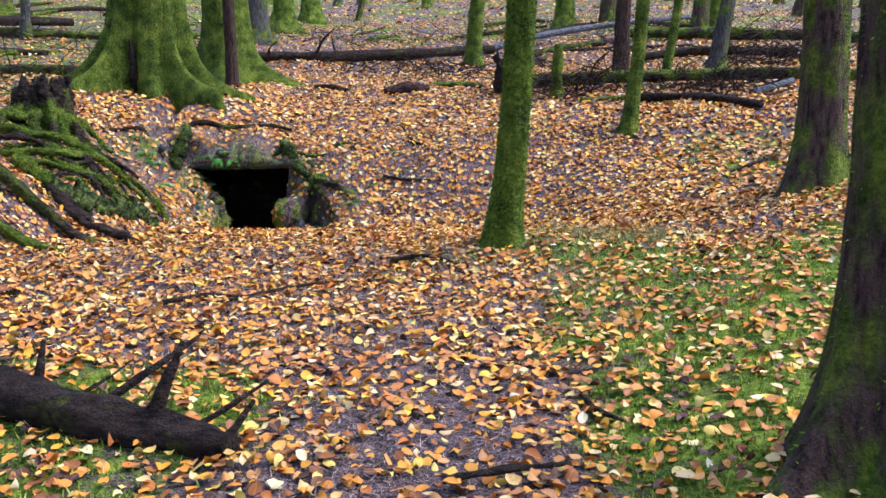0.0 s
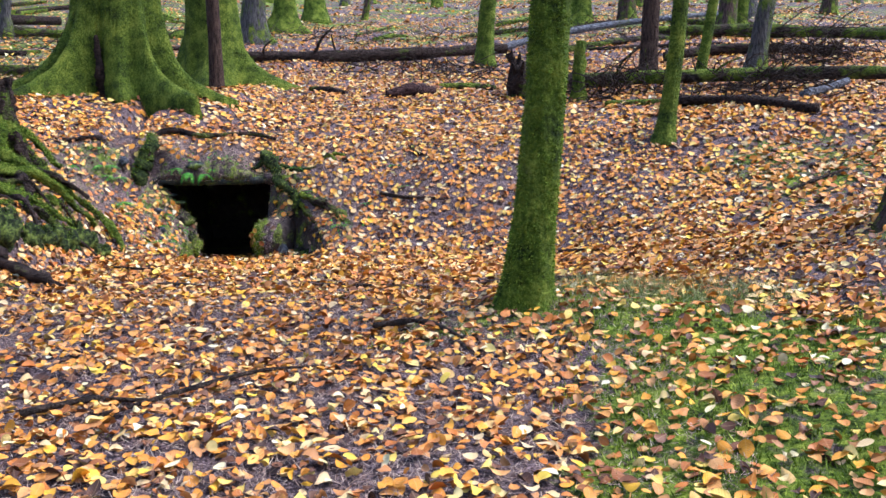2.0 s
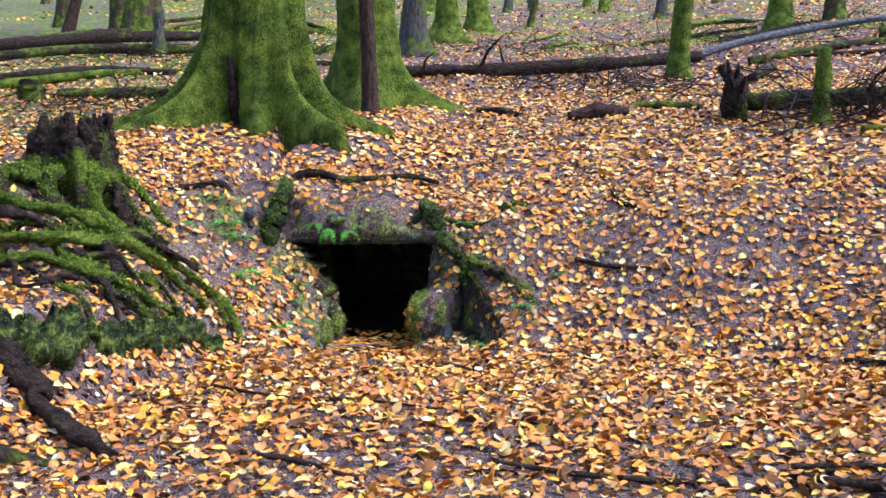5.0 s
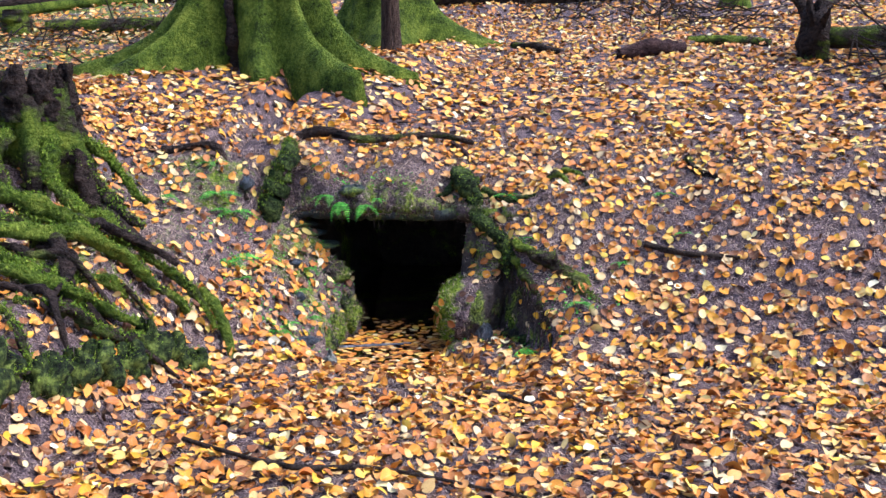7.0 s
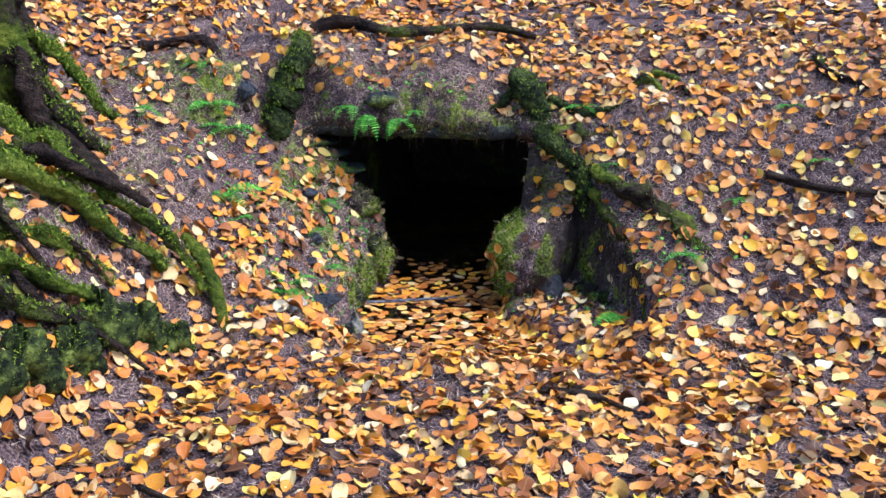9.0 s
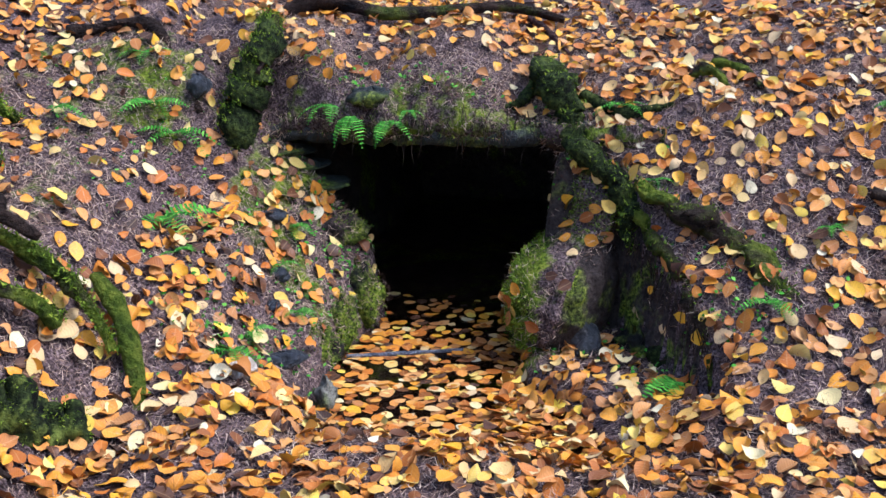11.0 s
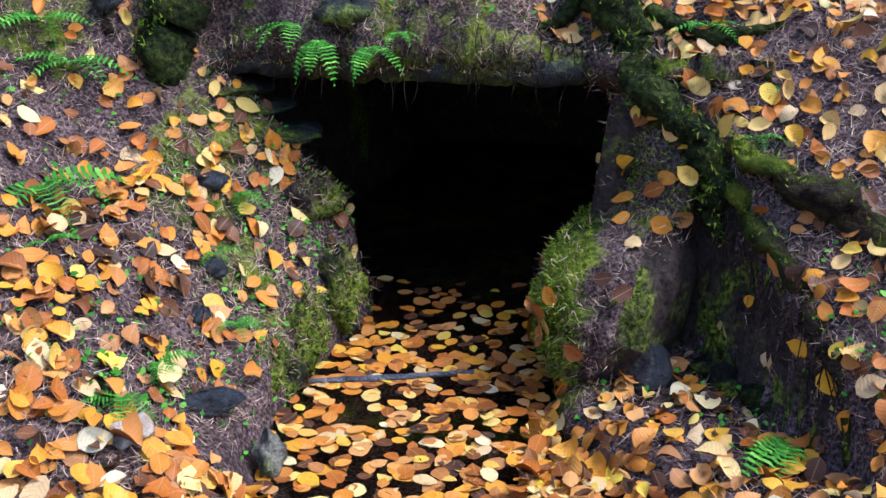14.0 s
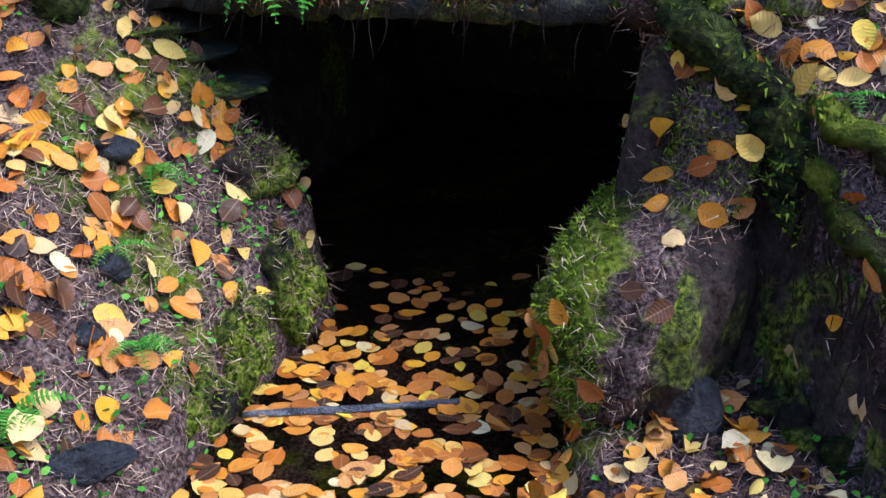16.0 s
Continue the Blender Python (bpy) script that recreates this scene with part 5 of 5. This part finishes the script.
def fern(at, length, turns, seed, label="small green fern growing from the bank", tilt=20.0):
    rng = np.random.default_rng(seed)
    base = thing("fern", at, label, "fern", "ferns round the tunnel mouth")
    for a in turns:
        v, f = frond(length * rng.uniform(0.8, 1.1), length * 0.26, rng, rng.uniform(0.5, 0.9))
        ob = piece("frond", v, f, FERN, base, smooth=False)
        ob.matrix_basis = pose(0, 0, 0, tilt * rng.uniform(0.2, 1.2) - 15, rng.uniform(-15, 15), a)


fern((-2.98, 12.24, 0.99), 0.16, (60, 110, 200, 150), 1, "bright green fern hanging over the tunnel mouth", 0)
fern((-2.88, 12.2, 0.95), 0.14, (180, 140, 230, 100), 2, "bright green fern hanging over the tunnel mouth", -30)
fern((-2.72, 12.22, 0.93), 0.15, (180, 250, 130), 3, "bright green fern hanging over the tunnel mouth", -30)
fern((-2.62, 12.2, 0.98), 0.08, (170, 230, 280), 4, "small green fern over the tunnel mouth", 0)
for i, (x, y, l, dz) in enumerate([(-1.72, 12.42, 0.13, 0.03), (-3.45, 11.55, 0.22, 0.03), (-3.72, 12.0, 0.18, 0.03), (-1.42, 11.62, 0.2, 0.02), (-3.6, 11.95, 0.18, 0.03), (-1.13, 11.66, 0.12, 0.03), (-3.84, 12.16, 0.14, 0.03), (-3.08, 11.98, 0.12, 0.03),
                                   (-3.05, 11.75, 0.09, 0.03), (-2.93, 11.62, 0.10, 0.03), (-2.98, 11.3, 0.10, 0.03), (-2.95, 11.1, 0.12, 0.03), (-0.62, 12.5, 0.10, 0.03), (-0.5, 12.15, 0.08, 0.03), (-1.56, 12.1, 0.09, 0.02), (-4.0, 11.7, 0.14, 0.05), (-3.3, 11.35, 0.10, 0.03), (-0.9, 11.95, 0.08, 0.03)]):
    rng = np.random.default_rng(100 + i)
    fern((x, y, float(floor_z(x, y)) + dz), l, list(rng.uniform(90, 330, 4)), 100 + i)


def herbs(count, seed):
    """Tiny round-leaved plants on the damp bank."""
    rng = np.random.default_rng(seed)
    spots = [(-2.9, 11.6, 0.1, 0.25), (-2.95, 12.15, 0.08, 0.1), (-2.6, 12.32, 0.35, 0.05), (-1.9, 12.05, 0.12, 0.15), (-3.1, 11.2, 0.15, 0.2), (-1.3, 11.7, 0.2, 0.1), (-3.5, 11.8, 0.3, 0.25)]
    c = np.array(spots)[rng.integers(0, len(spots), count)]
    x, y = c[:, 0] + rng.normal(0, 1, count) * c[:, 2], c[:, 1] + rng.normal(0, 1, count) * c[:, 3]
    pts = np.stack([x, y, floor_z(x, y) + rng.uniform(0.008, 0.03, count)], -1)
    me = leaf_mesh("ground_herbs", pts, np.tile([[0, -0.5, 1.0]], (count, 1)), rng.uniform(0.009, 0.024, count), np.full(count, 0.5), rng, False, FERN)
    tagged(new("ground_herbs", me), "tiny green seedlings on the damp bank", "plants", kind="stuff")


herbs(1100, 3)


# ---- moss blades, needles and fallen leaves ----
def clump_noise(x, y, size, seed):
    return 0.5 + 0.5 * ripple(x, y, size, seed)


def ground_moss():
    rng = np.random.default_rng(21)
    n = 260000
    x, y = rng.uniform(-3, 4.4, n), rng.uniform(1.2, 9.5, n)
    keep = moss_share(x, y) + 0.9 * (clump_noise(x, y, 0.35, 6) - 0.5) + 0.5 * (clump_noise(x, y, 0.12, 9) - 0.5) > rng.uniform(0.35, 0.75, n)
    keep &= np.abs(x) < 0.55 * y + 0.3
    x, y = x[keep], y[keep]
    n = len(x)
    pts = np.stack([x, y, ground_z(x, y) - 0.004], -1)
    me = blade_mesh("ground_moss", pts, slope_normal(x, y, ground_z), rng.uniform(0.012, 0.04, n), rng.uniform(0.002, 0.005, n), np.full(n, 0.45), rng, TUFT)
    tagged(new("ground_moss", me), "green moss and short grass on the ground", "moss", kind="stuff")


ground_moss()


def grass_tuft(x, y, wide, count, seed):
    rng = np.random.default_rng(seed)
    px, py = x + rng.normal(0, wide, count), y + rng.normal(0, wide * 0.5, count)
    pts = np.stack([px, py, ground_z(px, py)], -1)
    me = blade_mesh("dry_grass", pts, slope_normal(px, py, ground_z), rng.uniform(0.05, 0.12, count), rng.uniform(0.001, 0.0025, count), np.full(count, 0.6), rng, DRY_GRASS)
    tagged(new("dry_grass", me), "pale dry grass tuft at the foot of the mossy tree", "grass", kind="stuff")


grass_tuft(1.0, 6.75, 0.25, 1500, 1)
grass_tuft(1.45, 6.5, 0.2, 900, 2)
grass_tuft(3.3, 11.6, 0.7, 900, 3)


def needles():
    rng = np.random.default_rng(22)
    n = 300000
    x, y = rng.uniform(-4.3, 1.0, n), 13.4 - 9.0 * rng.uniform(0, 1, n) ** 1.2
    wet = (np.abs(x - POOL_X) < 0.36) & (y > 11.1) & (y < 12.3)
    keep = ~wet & (clump_noise(x, y, 0.3, 12) > rng.uniform(0.1, 0.7, n))
    x, y = x[keep], y[keep]
    n = len(x)
    pts = np.stack([x, y, floor_z(x, y) + rng.uniform(0.002, 0.012, n)], -1)
    me = blade_mesh("needle_litter", pts, slope_normal(x, y, floor_z), rng.uniform(0.018, 0.05, n), rng.uniform(0.0008, 0.0017, n), np.full(n, 0.35), rng, NEEDLE, True)
    tagged(new("needle_litter", me), "dry brown conifer needles on the bank", "needles", kind="stuff")


def path_needles():
    """Needles on the worn line of the path."""
    rng = np.random.default_rng(27)
    n = 60000
    x, y = rng.normal(-0.35, 0.7, n), rng.uniform(1.8, 8.0, n)
    keep = (moss_share(x, y) < 0.4) & (clump_noise(x, y, 0.25, 31) > rng.uniform(0, 0.8, n))
    x, y = x[keep] - 0.14 * np.clip(y[keep] - 4, 0, 9), y[keep]
    n = len(x)
    pts = np.stack([x, y, floor_z(x, y) + rng.uniform(0.002, 0.012, n)], -1)
    me = blade_mesh("needle_litter", pts, slope_normal(x, y, floor_z), rng.uniform(0.015, 0.045, n), rng.uniform(0.0008, 0.0017, n), np.full(n, 0.35), rng, NEEDLE, True)
    tagged(new("needle_litter", me), "pinkish-brown conifer needles on the worn path", "needles", kind="stuff")


needles()
path_needles()


def mouth_needles():
    rng = np.random.default_rng(23)
    n = 62000
    x, y = rng.uniform(-4.0, -0.7, n), rng.uniform(10.5, 13.1, n)
    wet = (ground_z(x, y) < hill(x, y) - 0.12) & (y < 12.3) & ((ground_z(x, y) < 0.02) | (x > -2.1))
    keep = ~wet & (clump_noise(x, y, 0.17, 18) - 0.45 * np.exp(-((x + 3.75) ** 2 / 0.25 + (y - 11.9) ** 2 / 0.45)) > rng.uniform(0.0, 0.8, n))
    x, y = x[keep], y[keep]
    n = len(x)
    pts = np.stack([x, y, floor_z(x, y) + rng.uniform(0.002, 0.016, n)], -1)
    me = blade_mesh("needle_litter", pts, slope_normal(x, y, floor_z), rng.uniform(0.02, 0.05, n), rng.uniform(0.0008, 0.0015, n), np.full(n, 0.5), rng, NEEDLE, True)
    tagged(new("needle_litter", me), "dry straw-coloured conifer needles round the pool", "needles", kind="stuff")


mouth_needles()


def cover(ob, count, seed, what, label, side=None, box=None, part_of=None):
    """Needles, moss or leaves strewn over a built stone or root, as its part."""
    rng = np.random.default_rng(seed)
    co = np.array([tuple(v.co) for v in ob.data.vertices])
    no = np.array([tuple(v.normal) for v in ob.data.vertices])
    if side is not None:
        ok = no @ np.array(side) > 0.15
        co, no = co[ok], no[ok]
    if box is not None:
        ok = (co[:, 1] < box) & (co[:, 2] > 0.8)
        co, no = co[ok], no[ok]
    if part_of is not None:
        ok = (co[:, 0] < part_of[0]) & (co[:, 2] > part_of[1])
        co, no = co[ok], no[ok]
    i, j = rng.integers(0, len(co), count), rng.integers(0, len(co), count)
    near = np.linalg.norm(co[i] - co[j], axis=1) < 0.1
    w = np.where(near, rng.uniform(0, 0.5, count), 0.0)[:, None]
    pts = co[i] * (1 - w) + co[j] * w + rng.normal(0, 0.014, (count, 3)) * (1 - np.abs(no[i])) + no[i] * 0.006
    if what == "needles":
        me = blade_mesh("needles", pts, no[i], rng.uniform(0.018, 0.045, count), rng.uniform(0.0008, 0.0015, count), np.full(count, 0.5), rng, NEEDLE, True)
    elif what == "moss":
        me = blade_mesh("moss_cover", pts - no[i] * 0.005, no[i], rng.uniform(0.006, 0.02, count), rng.uniform(0.0015, 0.0035, count), np.full(count, 0.6), rng, BARK_TUFT)
    else:
        me = leaf_mesh("stuck_leaves", pts + no[i] * 0.012, no[i], rng.uniform(0.05, 0.085, count), np.full(count, 0.25), rng, True)
    part = new(me.name, me)
    part.parent = ob
    tagged(part, label, kind="stuff")


def keep_front(ob, x_most, seed, what, count, label, z_least=0.0):
    """Strews over that part of the boulder which is neither hidden nor bare."""
    cover(ob, count, seed, what, label, (-0.3, -0.85, 0.3), None, (x_most, z_least))


keep_front(BOULDER, -1.98, 1, "moss", 5000, "short green moss")
keep_front(BOULDER, -1.6, 7, "moss", 3500, "short green moss on the upper part", 0.5)
keep_front(BOULDER, -1.88, 2, "needles", 1000, "dry needles")
keep_front(BOULDER, -1.6, 8, "needles", 900, "dry needles on the upper part", 0.42)
for i, s in enumerate(MOSSY_STONES):
    cover(s, 260, 50 + i, "moss", "thick green moss", (0.2, -0.4, 0.8))
cover(STUMP_TRUNK, 2600, 65, "moss", "shaggy green moss", (0.1, -0.7, 0.5))
cover(ROOF, 16, 6, "leaves", "damp beech leaves on the earth front", (0, -0.7, 0.5), 12.5)
cover(ROOF, 9000, 4, "needles", "dry needles and rootlets on the earth front", None, 12.5)
cover(ROOF, 1500, 5, "moss", "green moss on the earth front", (0, -0.9, 0.2), 12.4)
for i, s in enumerate(WALL_STONES[:4]):
    cover(s, 500, 30 + i, "moss", "short green moss", (0.6, -0.5, 0.5))
    cover(s, 350, 40 + i, "needles", "dry needles", (0.2, -0.3, 0.9))
keep_front(BOULDER, -1.85, 3, "leaves", 20, "wet beech leaves", 0.2)
keep_front(BOULDER, -1.7, 9, "leaves", 24, "wet beech leaves", 0.48)


def leaf_share(x, y):
    """How thickly leaves lie, 0 to 1."""
    d = np.full_like(x, 0.95)
    d *= 1 - 0.45 * ramp(moss_share(x, y), 0.35, 0.7) * (1 - ramp(y, 14, 20))
    bank_left = ramp(-x, 2.7, 3.0) * ramp(y, 10.7, 11.2) * (1 - ramp(y, 12.6, 13.2))
    d *= 1 - 0.22 * ramp(y - 0.15 * x, 11.1, 11.7) * (1 - ramp(y, 12.7, 13.3)) * ramp(x, -2.0, -1.6)
    d *= 1 - 0.7 * np.exp(-((x + 3.75) ** 2 / 0.22 + (y - 12.0) ** 2 / 0.5))
    d *= 1 - 0.55 * np.exp(-((x + 2.9) ** 2 / 0.03 + (y - 11.75) ** 2 / 0.3))
    d *= 1 - 0.15 * bank_left - 0.55 * ramp(-x, 3.25, 3.6) * ramp(y, 8.3, 9.0) * (1 - ramp(y, 11.2, 12.2))
    d *= 1 - 0.55 * np.exp(-((x + 2.55) ** 2 / 0.4 + (y - 12.5) ** 2 / 0.08))
    d *= 1 - 0.4 * np.exp(-((x + 0.2) ** 2 / 0.25)) * (1 - ramp(y, 3.8, 5.5))
    d *= 1 - 0.3 * np.exp(-((x + 1.3) ** 2 / 0.5 + (y - 7.2) ** 2 / 1.2))
    d *= 1 - 0.55 * ramp(y + 0.35 * np.abs(x + 2), 22, 32)
    d *= 1 - 0.3 * ramp(-x, 5.6, 7.0) * ramp(y, 9, 13)
    d *= 1 - 0.85 * np.exp(-((x + 1.6) ** 2 / 0.06 + (y - 11.95) ** 2 / 0.04))
    return d


def litter(name, count, box, size, seed, near, lift, spread, label, wide=False):
    rng = np.random.default_rng(seed)
    x0, x1, y0, y1 = box
    x, y = rng.uniform(x0, x1, count), rng.uniform(y0, y1, count)
    keep = leaf_share(x, y) * (0.25 + 0.75 * clump_noise(x, y, 0.22, 14) + 0.6 * clump_noise(x, y, 0.55, 15)) > rng.uniform(0, 1.15, count)
    keep &= ~((np.abs(x - POOL_X) < 0.37) & (y > 11.1) & (y < 12.32))
    edge = np.minimum(np.minimum(x - x0, x1 - x), np.minimum(y - y0, y1 - y)) if wide else np.full_like(x, 9.0)
    if wide:
        keep &= ~((x > -4.0) & (x < 3.4) & (y > 1.0) & (y < 13.4)) & ~((x > -7.2) & (x < 7.6) & (y > 8.0) & (y < 14.0))
    keep &= edge + 0.8 * ripple(x, y, 1.5, 3) > rng.uniform(0, 2.5, count) * (1 if wide else 0)
    x, y = x[keep], y[keep]
    n = len(x)
    pts = np.stack([x, y, np.maximum(floor_z(x, y), np.where((y > 10.6) & (y < 12.3), 0.0, -99.0)) + rng.uniform(0.003, lift, n)], -1)
    me = leaf_mesh(name, pts, slope_normal(x, y, floor_z), size[0] + (size[1] - size[0]) * rng.uniform(0, 1, n) ** 1.2, np.abs(rng.normal(0.08, spread, n)), rng, near, curl=0.95)
    tagged(new(name, me), label, "leaves", kind="stuff")


FALLEN = "fallen beech leaves in orange, yellow and brown"
litter("leaf_litter", 42000, (-3.6, 3.4, 1.2, 8.0), (0.032, 0.066), 31, True, 0.035, 0.3, FALLEN)
litter("leaf_litter", 40000, (-7.0, 2.6, 8.0, 13.4), (0.038, 0.082), 32, True, 0.04, 0.32, FALLEN)
litter("leaf_litter", 12000, (2.6, 7.5, 8.0, 14.0), (0.06, 0.095), 33, True, 0.04, 0.3, FALLEN)
litter("leaf_litter", 46000, (-14.0, 9.0, 13.4, 21.0), (0.065, 0.1), 34, False, 0.04, 0.3, FALLEN)
litter("leaf_litter", 65000, (-18.0, 16.0, 21.0, 44.0), (0.08, 0.12), 35, False, 0.05, 0.3, FALLEN)

litter("leaf_litter", 26000, (-6.5, 6.5, -3.0, 8.5), (0.06, 0.1), 36, False, 0.03, 0.3, FALLEN, True)
litter("leaf_litter", 48000, (-16.0, 14.0, -8.0, 16.0), (0.08, 0.13), 37, False, 0.03, 0.3, FALLEN, True)
litter("leaf_litter", 26000, (-30.0, 34.0, 42.0, 84.0), (0.16, 0.26), 38, False, 0.06, 0.35, FALLEN, True)


def floating(count, seed):
    """Leaves that lie flat on the water, in one mesh."""
    rng = np.random.default_rng(seed)
    x, y = POOL_X + rng.uniform(-0.44, 0.75, count * 3), rng.uniform(11.05, 12.65, count * 3)
    keep = (ground_z(x, y) < -0.015) & (rng.uniform(0, 1, count * 3) < 1 - 0.85 * ramp(y, 11.9, 12.5)) & (clump_noise(x, y, 0.12, 17) > 0.22)
    x, y = x[keep][:count], y[keep][:count]
    n = len(x)
    pts = np.stack([x, y, rng.uniform(0.003, 0.009, n)], -1)
    me = leaf_mesh("floating_leaves", pts, np.tile([[0, 0, 1.0]], (n, 1)), rng.uniform(0.04, 0.075, n), np.full(n, 0.07), rng, True, curl=0.25)
    tagged(new("floating_leaves", me), "yellow and orange beech leaves floating on the pool", "leaves", kind="stuff")


floating(700, 41)


def single_leaves(count):
    """Leaves nearest to the walk's end, each an object of its own on one of six shared meshes."""
    rng = np.random.default_rng(51)
    carpet = thing("leaf_carpet", (-2.4, 11.2, 0.1), "loose fallen beech leaves round the pool", "leaves")
    kinds = []
    for i in range(6):
        shape = leaf_shape(LEAF_UV, np.array([rng.normal(0.2, 0.35)]), np.array([rng.normal(0.1, 0.35)]), np.array([rng.normal(0, 0.06)]))[0]
        me = mesh_of("leaf", shape, LEAF_FACES, LEAF_ONE)
        layer = me.uv_layers.new(name="leaf")
        layer.data.foreach_set("uv", LEAF_UV[np.concatenate([np.array(f) for f in LEAF_FACES])].astype(np.float32).reshape(-1))
        kinds.append(me)
    made = 0
    while made < count:
        x, y = rng.uniform(-3.7, -0.6), rng.uniform(10.4, 12.9)
        if (abs(x - POOL_X) < 0.42 and 11.05 < y < 12.35) or float(leaf_share(np.array([x]), np.array([y]))[0]) < rng.uniform(0.1, 1):
            continue
        n = slope_normal(np.array([x]), np.array([y]), floor_z)
        a, b, c = (q[0] for q in frames_on(n, rng, np.array([0.3])))
        ob = new("leaf", kinds[made % 6])
        ob.parent = carpet
        s = rng.uniform(0.05, 0.09)
        m = Matrix((tuple(a), tuple(b), tuple(c))).transposed().to_4x4()
        ob.matrix_parent_inverse = Matrix.Translation(-carpet.location)
        ob.matrix_basis = Matrix.Translation((x, y, float(floor_z(x, y)) + rng.uniform(0.015, 0.035))) @ m @ Matrix.Diagonal((s, s, s, 1))
        made += 1


single_leaves(300)
